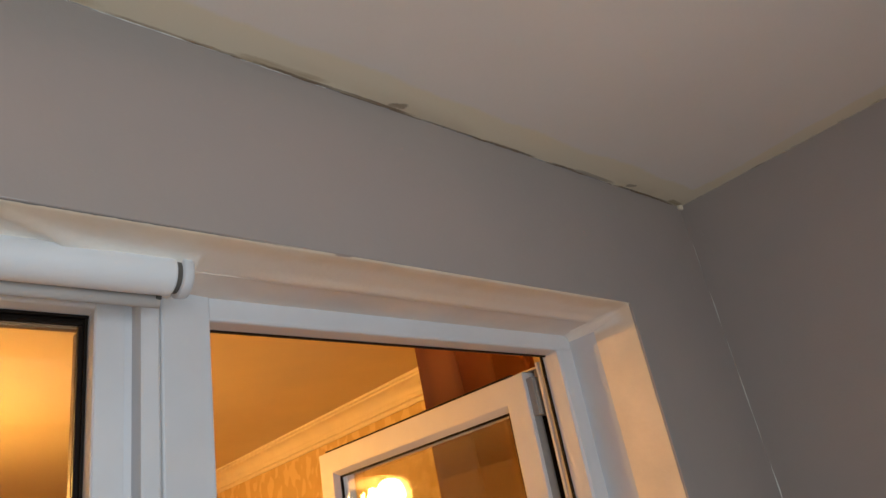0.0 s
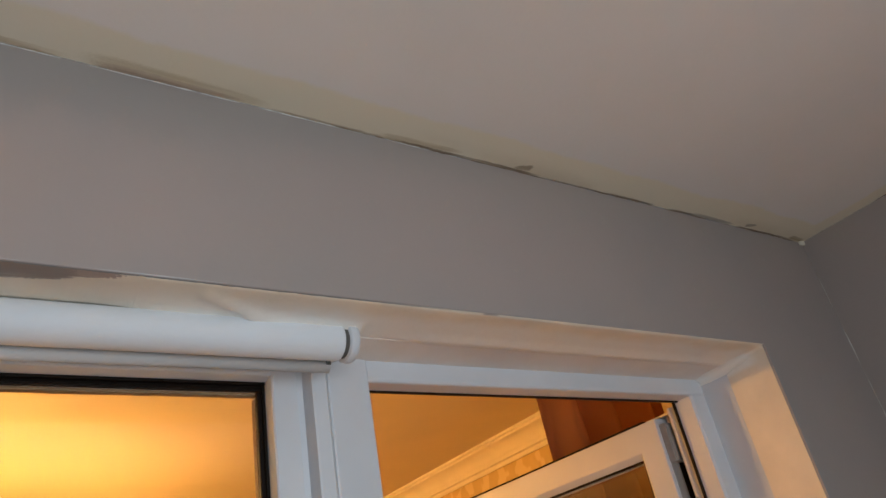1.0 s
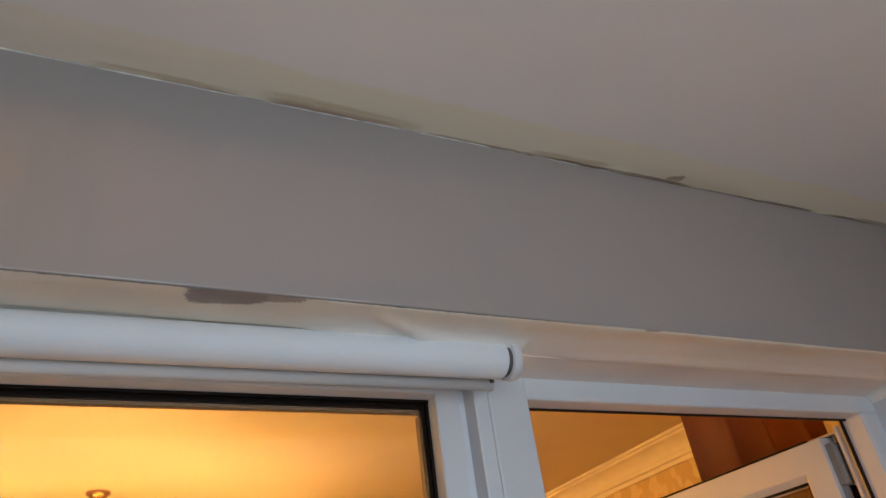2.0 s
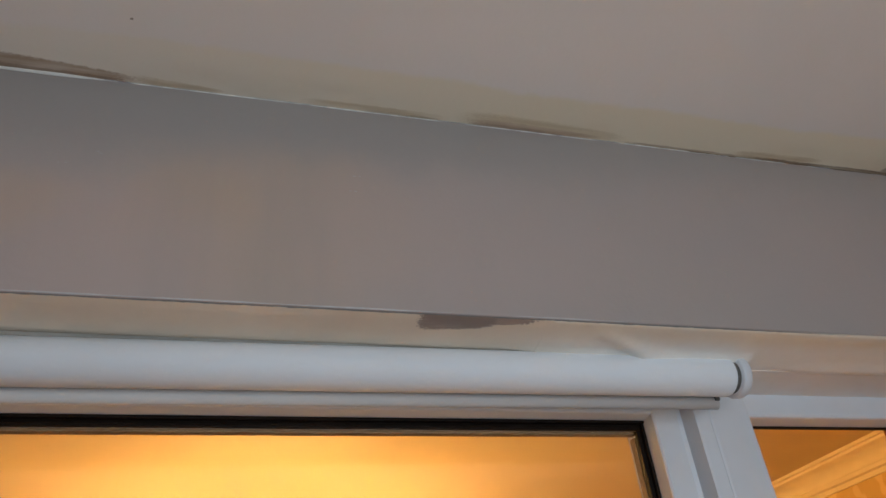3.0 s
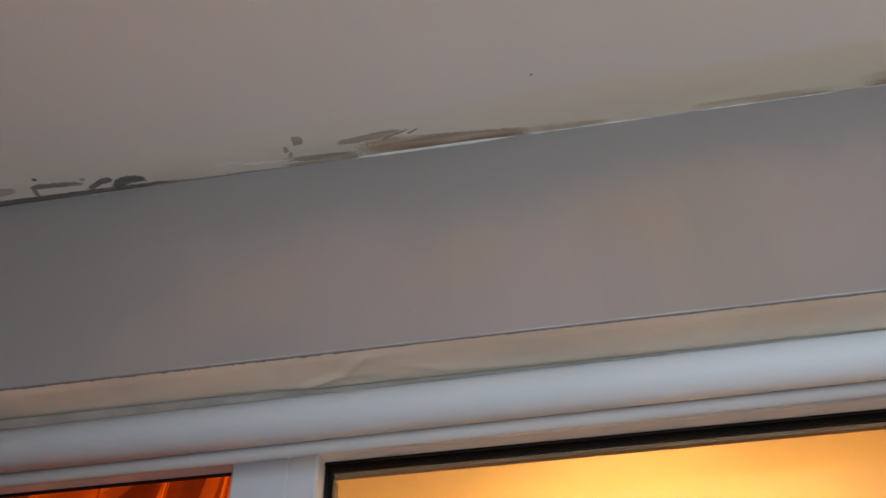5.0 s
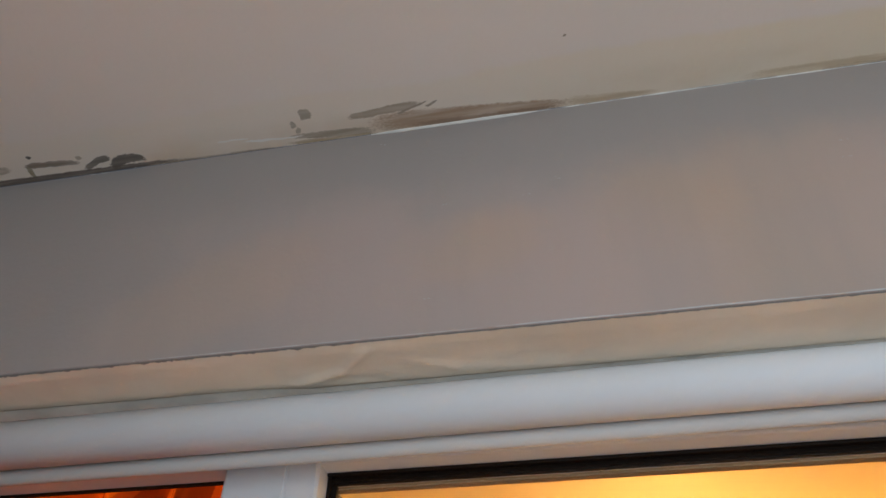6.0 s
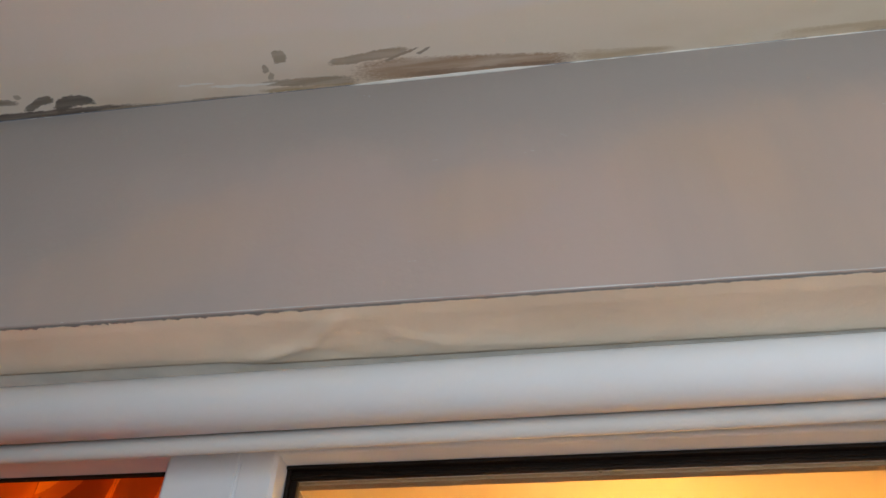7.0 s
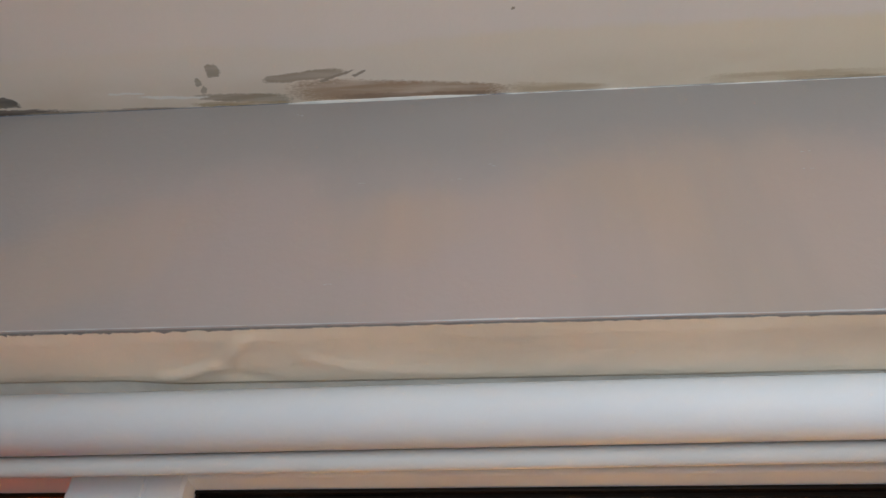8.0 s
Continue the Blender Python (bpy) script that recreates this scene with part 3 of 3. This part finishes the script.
bm = extruded([(JAMB + 0.0051, 0.094), (JAMB + 0.0088, FRONT), (JAMB + 0.016, FRONT), (JAMB + 0.016, 0.094)], 0.80, SOFFIT - 0.006, "z")
tagged(part("trim_strip", bm, white_pvc), "white plastic strip on the side of the reveal", "trim", kind="structure")
bm = extruded([(0.094, SOFFIT - 0.0027), (FRONT, SOFFIT - 0.0055), (FRONT, SOFFIT + 0.002), (0.094, SOFFIT + 0.002)], -0.060, JAMB + 0.004, "x")
tagged(part("trim_strip", bm, pvc_strip), "off-white plastic strip under the lintel beside the frame", "trim", kind="structure")

# rounded filler in the corner of the reveal
bm = bmesh.new()
prev = None
for k in range(33):
    y = 0.0045 + 0.1535 * k / 32
    xj = JAMB - 0.0007 + 0.010 * (y - 0.0045) / 0.1535
    zs = SOFFIT - 0.0022 - 0.0022 * step01(0.03, 0.10, y)
    rr = 0.004 + 0.013 * step01(0.004, 0.12, y) + 0.002 * noise.noise((y * 30, 8, 2))
    ring = [bm.verts.new((xj - rr + rr * math.sin(a), y, zs - rr + rr * math.cos(a))) for a in [math.pi / 2 * q / 8 for q in range(9)]]
    ring.append(bm.verts.new((xj + 0.006, y, zs + 0.006)))
    if prev:
        for p, q, u, v in zip(prev, prev[1:] + prev[:1], ring, ring[1:] + ring[:1]):
            bm.faces.new((p, q, v, u))
    else:
        bm.faces.new(ring)
    prev = ring
bm.faces.new(prev[::-1])
part("corner_filler", bm, cream_plaster, soffit, "rounded cream filler in the corner of the reveal", True)

# ---- edge between wall and ceiling: thin filler line, flakes and damp marks ----
bm = bmesh.new()
prev = None
for k in range(620):
    x = -1.9 + (SIDE + 1.9) * k / 619
    r = 0.0006 + 0.0007 * noise.noise((x * 16, 2, 2)) + 0.0004 * noise.noise((x * 70, 2, 2))
    r += 0.0013 * step01(-0.958, -0.930, x) * (1 - step01(-0.82, -0.757, x))
    r -= 0.0006 * step01(0.0, 0.2, x) + 0.0007 * (1 - step01(-0.99, -0.955, x))
    r = max(r, 0.0003)
    ring = [bm.verts.new((x, 0.0004 - r * math.cos(a) * 1.1, CEIL - 0.0004 - r * math.sin(a) * 1.2)) for a in (-0.4, 0.0, 0.5, 1.0, 1.6, 2.1)]
    if prev:
        for p, q, u, v in zip(prev, prev[1:], ring, ring[1:]):
            bm.faces.new((p, q, v, u))
    prev = ring
part("filler_line", bm, filler_white, ceiling, "thin uneven white filler line", smooth=True)
# dark slivers: ragged crack at the wall, joint shadow along the side wall
bm = bmesh.new()
for run in range(2):
    prev = None
    for k in range(240):
        u = k / 239
        wd = (0.0003, 0.0001)[run] + 0.0011 * noise.noise((u * 30, run, 5)) + 0.0005 * noise.noise((u * 110, run, 5))
        if wd < 0.0002:
            prev = None
            continue
        p = Vector((-0.10 + (SIDE + 0.10) * u, -0.0009, CEIL - 0.0006)) if run == 0 else Vector((SIDE - 0.0006, -1.0 * u, CEIL - 0.0006))
        out = Vector((0, -1, 0)) if run == 0 else Vector((-1, 0, 0))
        ring = [bm.verts.new(p + out * wd), bm.verts.new(p - Vector((0, 0, wd)))]
        if prev:
            bm.faces.new((prev[0], prev[1], ring[1], ring[0]))
        prev = ring
lump = bmesh.new()
bmesh.ops.create_icosphere(lump, subdivisions=3, radius=1.0)
for v in lump.verts:
    n = 1 + 0.35 * noise.noise(v.co * 1.7)
    v.co = Vector((SIDE - 0.003 + 0.009 * n * v.co.x, -0.002 + 0.006 * n * v.co.y, CEIL - 0.002 + 0.007 * n * v.co.z))
part("corner_lump", lump, filler_cream, ceiling, "pale lump of filler in the corner", True)
part("joint_crack_and_shade", bm, joint_brown, ceiling, "dark ragged crack and joint shadow where ceiling and wall meet")

# ---- window ----
window = empty("window_1", "white plastic three-light window with one casement open inwards", "window", kind="structure", at=(-0.6, 0.16, 0.80))
WIN = Matrix.Translation((0.6, -0.16, -0.80))


def wpart(name, bm, mat, parent=None, label="", smooth=False):
    """A part of the window, given in world places."""
    ob = part(name, bm, mat, parent or window, label, smooth)
    if not parent:
        ob.matrix_basis = WIN
    return ob


HEAD_DOOR, HEAD_MID, HEAD_LEFT = 2.2085, 2.2130, 2.2135
MID0, MID1 = -1.030, -0.144          # fixed light
OPEN0, OPEN1 = -0.010, 0.659            # open casement
LEFT1, LEFT0 = -1.128, -1.800


def casement_head(x0, x1, z):
    return extruded([(FRONT, SOFFIT + 0.016), (FRONT, z + 0.004), (FRONT + 0.0012, z + 0.0012), (FRONT + 0.004, z), (0.188, z), (0.188, z + 0.016), (BACK, z + 0.016), (BACK, SOFFIT + 0.016)], x0, x1, "x")


wpart("frame_head", casement_head(OPEN0, OPEN1 + 0.05, HEAD_DOOR), white_pvc)
wpart("frame_head", casement_head(LEFT0 - 0.05, LEFT1, HEAD_LEFT), white_pvc)
wpart("frame_head", extruded([(0.160, SOFFIT + 0.016), (0.160, HEAD_MID + 0.003), (0.161, HEAD_MID + 0.001), (0.163, HEAD_MID), (0.200, HEAD_MID - 0.001), (BACK, HEAD_MID - 0.001), (BACK, SOFFIT + 0.016)], MID0, MID1, "x"), white_pvc)
for x0, x1, hz in ((OPEN0, OPEN1, HEAD_DOOR), (LEFT0, LEFT1, HEAD_LEFT)):
    wpart("seal", box(x0, x1, 0.1885, 0.1925, hz - 0.0025, hz + 0.012), black_rubber, label="thin black rubber seal")

# mullion between fixed light and open casement: two frames side by side
wpart("mullion", extruded([(MID1, 0.163), (MID1 + 0.002, 0.161), (-0.1115, 0.161), (-0.1108, 0.170), (-0.1015, 0.166), (-0.0995, 0.142), (-0.0970, 0.141), (-0.0805, 0.141), (-0.0780, 0.143), (-0.0770, 0.147), (-0.0770, BACK), (MID1, BACK)], 0.83, SOFFIT + 0.014, "z"), white_pvc)
wpart("mullion", extruded([(-0.0750, 0.152), (-0.0735, 0.149), (-0.0710, 0.148), (OPEN0 - 0.004, 0.155), (OPEN0 - 0.001, 0.156), (OPEN0, 0.159), (OPEN0, 0.196), (-0.023, 0.196), (-0.023, BACK), (-0.0750, BACK)], 0.83, SOFFIT + 0.014, "z"), white_pvc)
wpart("joint", box(-0.0770, -0.0750, 0.1488, 0.20, 0.83, SOFFIT + 0.010), soft_joint)
# mullion between fixed light and far casement
wpart("mullion", extruded([(LEFT1, 0.160), (LEFT1 + 0.003, FRONT), (-1.0645, FRONT), (-1.0635, FRONT + 0.0008), (-1.0635, BACK), (-1.114, BACK), (-1.114, 0.196), (LEFT1, 0.196)], 0.83, SOFFIT + 0.014, "z"), white_pvc)
wpart("mullion", extruded([(-1.0615, 0.1595), (-1.0608, 0.159), (MID0 - 0.003, 0.159), (MID0, 0.162), (MID0, BACK), (-1.0615, BACK)], 0.83, SOFFIT + 0.014, "z"), white_pvc)
wpart("joint", box(-1.0635, -1.0615, 0.1588, 0.20, 0.83, SOFFIT + 0.010), white_pvc)
# outer uprights and sill member
wpart("frame_jamb", extruded([(OPEN1, 0.161), (OPEN1 + 0.004, FRONT), (JAMB + 0.02, FRONT), (JAMB + 0.02, BACK), (OPEN1 + 0.018, BACK), (OPEN1 + 0.018, 0.196), (OPEN1, 0.196)], 0.83, HEAD_DOOR, "z"), white_pvc)
wpart("seal", box(OPEN1 - 0.0035, OPEN1 + 0.012, 0.1965, 0.2005, 0.83, HEAD_DOOR), black_rubber, label="thin black rubber seal")
wpart("seal", box(LEFT1 - 0.012, LEFT1 + 0.0035, 0.1965, 0.2005, 0.83, HEAD_DOOR), black_rubber, label="thin black rubber seal")
wpart("rebate", extruded([(0.676, 0.2008), (0.666, 0.2022), (0.665, 0.2040), (0.665, 0.2110), (0.669, 0.2125), (0.669, 0.2170), (0.665, 0.2185), (0.665, 0.2230), (0.671, 0.2250), (0.671, 0.2290), (0.700, 0.2290), (0.700, 0.2008)], 0.83, HEAD_DOOR - 0.003, "z"), white_pvc, label="ridged white rebate of the frame")
wpart("frame_jamb", box(LEFT_JAMB, LEFT0, FRONT, BACK, 0.83, HEAD_DOOR, 0.002), white_pvc)
wpart("frame_sill", box(LEFT_JAMB, JAMB + 0.02, FRONT, BACK, 0.80, 0.83), white_pvc)

# fixed light: black gasket with a lip, pane, metal spacer
GY = 0.194
for nm, args in (("top", (MID0, MID1, GY - 0.004, GY + 0.002, HEAD_MID - 0.0100, HEAD_MID - 0.0008)),
                 ("ridge", (MID0, MID1, GY - 0.0066, GY - 0.004, HEAD_MID - 0.0082, HEAD_MID - 0.0068)),
                 ("end", (MID1 - 0.009, MID1 - 0.0005, GY - 0.004, GY + 0.002, 0.84, HEAD_MID - 0.011)),
                 ("end", (MID0 + 0.0005, MID0 + 0.009, GY - 0.004, GY + 0.002, 0.84, HEAD_MID - 0.011)),
                 ("lip", (MID0, MID1, GY - 0.012, GY - 0.004, HEAD_MID - 0.004, HEAD_MID - 0.0008)),
                 ("lip", (MID1 - 0.004, MID1 - 0.0005, GY - 0.010, GY - 0.004, 0.84, HEAD_MID - 0.004)),
                 ("lip", (MID0 + 0.0005, MID0 + 0.004, GY - 0.010, GY - 0.004, 0.84, HEAD_MID - 0.004))):
    wpart("gasket", box(*args, 0.0009), black_rubber, label="black rubber gasket")
pane = wpart("pane", box(MID0 + 0.0005, MID1 - 0.0005, GY + 0.002, GY + 0.006, 0.84, HEAD_MID - 0.002), clear_glass, label="clear glass pane")
pane.visible_shadow = False
wpart("spacer", box(MID0 + 0.004, MID1 - 0.004, GY + 0.0075, GY + 0.018, HEAD_MID - 0.0120, HEAD_MID - 0.0085), spacer_metal, label="dull metal spacer bar")
wpart("spacer", box(MID1 - 0.0088, MID1 - 0.004, GY + 0.0075, GY + 0.018, 0.84, HEAD_MID - 0.0165), spacer_metal)
wpart("spacer", box(MID0 + 0.004, MID0 + 0.0088, GY + 0.0075, GY + 0.018, 0.84, HEAD_MID - 0.0165), spacer_metal)

for sx, sl in ((-0.748, 0.012), (-0.762, 0.005)):
    wpart("silicone_smear", lathe([(0.0, -sl / 2), (0.0009, -sl * 0.4), (0.0013, 0.0), (0.0008, sl * 0.38), (0.0, sl / 2)], pose(sx, GY - 0.0005, HEAD_MID - 0.0114, 0, 90, 0), 10), silicone, label="glossy smear of clear silicone", smooth=True)

# open casement, swung into the room about its side
SASH_W, SASH_H, SASH_T = 0.70, 1.36, 0.062
sash_at = Matrix.Translation((0.653, 0.250, 2.1955 - SASH_H)) @ pose(0, 0, 0, 0, 0, -87.5)


def sbox(x0, x1, y0, y1, z0, z1, bevel=0.0015):
    """A box of the casement: x from the hinge towards the free side, y from its outer to its inner face."""
    bm = box(-x1, -x0, y0, y1, z0, z1, bevel)
    return bm


FR = 0.062
bm = bmesh.new()
rings = []
for inset, depth in ((0.0, SASH_T), (0.0, 0.0015), (0.0015, 0.0), (FR - 0.012, 0.0), (FR - 0.010, 0.001), (FR, 0.012), (FR, SASH_T)):
    rings.append([bm.verts.new((-x, depth, z)) for x, z in ((inset, inset), (SASH_W - inset, inset), (SASH_W - inset, SASH_H - inset), (inset, SASH_H - inset))])
rings.append(rings[0])
for a, b in zip(rings, rings[1:]):
    for k in range(4):
        bm.faces.new((a[k], a[(k + 1) % 4], b[(k + 1) % 4], b[k]))
sash = part("sash", bm, white_pvc, window, "white plastic casement frame standing open")
sash.matrix_basis = WIN @ sash_at
for args in ((0.03, SASH_W - 0.03, 0.0005, 0.010, SASH_H, SASH_H + 0.0040), (FR - 0.001, FR + 0.004, 0.014, 0.020, FR, SASH_H - FR), (SASH_W - FR - 0.004, SASH_W - FR + 0.001, 0.014, 0.020, FR, SASH_H - FR), (FR, SASH_W - FR, 0.014, 0.020, SASH_H - FR - 0.004, SASH_H - FR + 0.001)):
    part("gasket", sbox(*args, 0.0006), black_rubber, sash, "black rubber gasket")
sp = part("pane", sbox(FR, SASH_W - FR, 0.020, 0.024, FR, SASH_H - FR, 0), coated_glass, sash, "clear glass pane")
sp.visible_shadow = False
sp = part("pane", sbox(FR, SASH_W - FR, 0.040, 0.044, FR, SASH_H - FR, 0), coated_glass, sash, "clear glass pane")
sp.visible_shadow = False
# black strip standing in for the deep shadow between casement and frame
part("gasket", sbox(-0.0016, 0.002, 0.031, 0.058, 0.02, SASH_H - 0.082, 0.0004), black_rubber, sash, "black rubber gasket")
part("fitting_channel", sbox(-0.0012, 0.002, 0.009, 0.0305, 0.02, SASH_H - 0.082, 0.0004), hinge_cover, sash, "grey metal fitting groove")
part("hinge_cover", sbox(-0.014, 0.004, 0.008, 0.050, SASH_H - 0.085, SASH_H - 0.012, 0.003), hinge_cover, sash, "grey hinge cover")
for yy in (0.014, 0.026, 0.038):
    part("hinge_rib", sbox(-0.0165, -0.012, yy, yy + 0.005, SASH_H - 0.080, SASH_H - 0.018, 0.0012), hinge_cover, sash)
part("hinge_bracket", sbox(-0.024, 0.035, 0.020, 0.052, SASH_H + 0.0016, SASH_H + 0.0065, 0.0012), hinge_metal, sash, "bright metal hinge bracket")
part("hinge_arm", sbox(0.036, 0.13, 0.026, 0.040, SASH_H + 0.0015, SASH_H + 0.0075, 0.0006), hinge_metal, sash, "metal hinge arm")
part("hinge_pin", lathe([(0.006, 0), (0.0065, 0.002), (0.0065, 0.05), (0.004, 0.054)], pose(0.010, 0.034, SASH_H - 0.05), 16), hinge_metal, sash, smooth=True)

# ---- roller blind over the fixed light ----
BX0, BX1 = -1.72, -0.088
TILT = 0.0075          # the blind hangs lower at its far end
blind = empty("roller_blind", "white rolled-up roller blind fixed under the lintel", "blind", at=(BX1, 0.080, 2.2203 + TILT * (BX1 + 0.75)))
blind.rotation_euler = (0, -math.atan(TILT), 0)
along = Matrix.Translation((0, 0, 0)) @ pose(0, 0, 0, 0, -90, 0)
L = BX1 - BX0
part("roll", lathe([(0.0, 0.0), (0.0206, 0.0), (0.0223, 0.0015), (0.0226, 0.004), (0.0226, L)], along, 48), blind_white, blind, "white rolled fabric", True)
end_bracket = part("end_bracket", lathe([(0.0, -0.019), (0.020, -0.019), (0.0230, -0.0178), (0.0245, -0.0145), (0.0245, -0.0075), (0.0235, -0.006), (0.0, -0.006)], along, 40), white_pvc, blind, "round white end bracket", True)
# dark drum put in for the shade between bracket and roll
part("end_gap_shade", lathe([(0.019, -0.006), (0.019, 0.0)], along, 40), dark_joint, end_bracket, "dark drum standing in for the gap's shade")
bar = []
for k in range(28):
    a = 2 * math.pi * k / 28
    u, v = math.cos(a), math.sin(a)
    bar.append((0.0250 + 0.0062 * u, -0.0212 + 0.0080 * math.copysign(abs(v) ** 0.9, v)))
bottom_bar = part("bottom_bar", extruded(bar, -L, -0.005, "x"), bar_white, blind, "slim off-white bottom bar", True)
part("hanging_fabric", extruded([(0.0222, -0.003), (0.0230, -0.003), (0.0262, -0.0150), (0.0254, -0.0150)], -L, -0.006, "x"), blind_white, blind, "short flap of white fabric")
part("bar_cap", box(-0.010, -0.0045, 0.0165, 0.0215, -0.0212, -0.0155, 0.0008), dark_joint, bottom_bar, "small dark end cap")


# ---- curtains ----
def curtain(name, x0, x1, y, mat, folds, label, seed, lean=0.0, deep=0.030):
    rng = random.Random(seed)
    bm = bmesh.new()
    nx, nz = 160, 14
    ph = rng.uniform(0, 6)
    cols = []
    for i in range(nx + 1):
        u = i / nx
        col = []
        for j in range(nz + 1):
            v = j / nz
            x = x0 + (x1 - x0) * u + lean * v
            w = deep * math.sin(2 * math.pi * folds * u + ph + 0.9 * math.sin(5 * u)) + 0.012 * noise.noise((u * 14, v * 1.5, seed))
            col.append((x, y + w * (0.75 + 0.35 * v), ROOM_CEIL - 0.03 - (ROOM_CEIL - 0.06) * v))
        cols.append(col)
    front = [[bm.verts.new(p) for p in c] for c in cols]
    rear = [[bm.verts.new((p[0], p[1] + 0.0015, p[2])) for p in c] for c in cols]
    for sheet in (front, rear):
        for a, b in zip(sheet, sheet[1:]):
            for j in range(nz):
                bm.faces.new((a[j], b[j], b[j + 1], a[j + 1]))
    for e in (0, nx):
        for j in range(nz):
            bm.faces.new((front[e][j], front[e][j + 1], rear[e][j + 1], rear[e][j]))
    return tagged(part(name, bm, mat, smooth=True), label, "curtain", "curtains in the room")


curtain("curtain", -2.15, -1.20, 0.46, curtain_stripe, 9, "orange and brown striped curtain hanging in the room", 3)
curtain("curtain", 0.722, 1.36, 0.60, curtain_brown, 5, "reddish brown curtain hanging in deep folds in the room", 4, 0.10, 0.048)
for a, b, yy in ((-2.2, -1.15, 0.46), (0.66, 1.42, 0.60)):
    tagged(part("curtain_rail", box(a, b, yy - 0.012, yy + 0.012, ROOM_CEIL - 0.035, ROOM_CEIL, 0.002), white_pvc), "white curtain rail fixed to the room's ceiling", "curtain rail")

# ---- chandelier ----
lamp = empty("chandelier", "brass chandelier with glowing round shades in the room", "chandelier", at=(-0.50, 2.16, ROOM_CEIL))
part("ceiling_rose", lathe([(0.0, 0.0), (0.04, 0.0), (0.04, -0.008), (0.025, -0.018), (0.0, -0.024)], pose(0, 0, 0), 24), brass, lamp, smooth=True)
part("stem", lathe([(0.007, -0.02), (0.007, -0.40), (0.022, -0.42), (0.026, -0.44), (0.016, -0.47), (0.0, -0.48)], pose(0, 0, 0), 16), brass, lamp, smooth=True)
# unseen saucer added to soften the lamp's hot spot on the ceiling
part("added_baffle", lathe([(0.0, -0.278), (0.08, -0.280), (0.12, -0.284), (0.157, -0.292), (0.16, -0.296), (0.154, -0.298), (0.12, -0.290), (0.08, -0.286), (0.0, -0.284)], pose(0, 0, 0), 40), frosted_glass, lamp, "unseen frosted glass baffle added above the shades", True)
for k in range(3):
    a = 2 * math.pi * k / 3 + 0.4
    r = 0.15
    bm = bmesh.new()
    prev = None
    for i in range(13):
        u = i / 12
        c = Vector((math.cos(a) * (0.015 + (r - 0.015) * u), math.sin(a) * (0.015 + (r - 0.015) * u), -0.445 - 0.035 * math.sin(math.pi * u)))
        side = Vector((-math.sin(a), math.cos(a), 0))
        ring = [bm.verts.new(c + 0.005 * (side * math.cos(t) + Vector((0, 0, 1)) * math.sin(t))) for t in [2 * math.pi * m / 8 for m in range(8)]]
        if prev:
            for m in range(8):
                bm.faces.new((prev[m], prev[(m + 1) % 8], ring[(m + 1) % 8], ring[m]))
        prev = ring
    arm = part("arm", bm, brass, lamp, smooth=True)
    ball = [(max(0.0, 0.070 * math.sin(math.pi * i / 14)), -0.070 * math.cos(math.pi * i / 14)) for i in range(15)]
    part("shade", lathe(ball, pose(math.cos(a) * r, math.sin(a) * r, -0.375), 24), lamp_glow, arm, "glowing round glass shade", True)

# ---- balcony glazing behind the camera ----
glazing = empty("window_2", "white framed balcony glazing", "window", kind="structure", at=(-0.85, OUTER - 0.1, 1.0))
GLZ = Matrix.Translation((0.85, -OUTER + 0.1, -1.0))
for args in ((-1.05, SIDE, 0.95, 1.01), (-1.05, SIDE, 2.24, 2.30)):
    ob = part("frame_rail", box(args[0], args[1], OUTER - 0.13, OUTER - 0.07, args[2], args[3], 0.003), white_pvc, glazing)
    ob.matrix_basis = GLZ
for k in range(5):
    x = -1.02 + (SIDE + 1.02 - 0.03) * k / 4
    ob = part("frame_post", box(x - 0.03, x + 0.03, OUTER - 0.13, OUTER - 0.07, 1.01, 2.24, 0.003), white_pvc, glazing)
    ob.matrix_basis = GLZ
# ground far below, out to the horizon
tagged(part("ground", box(-900, 900, -1800, OUTER - 0.25, -9.2, -9.0), balcony_tile), "dull ground far below the balcony", "ground", kind="structure")
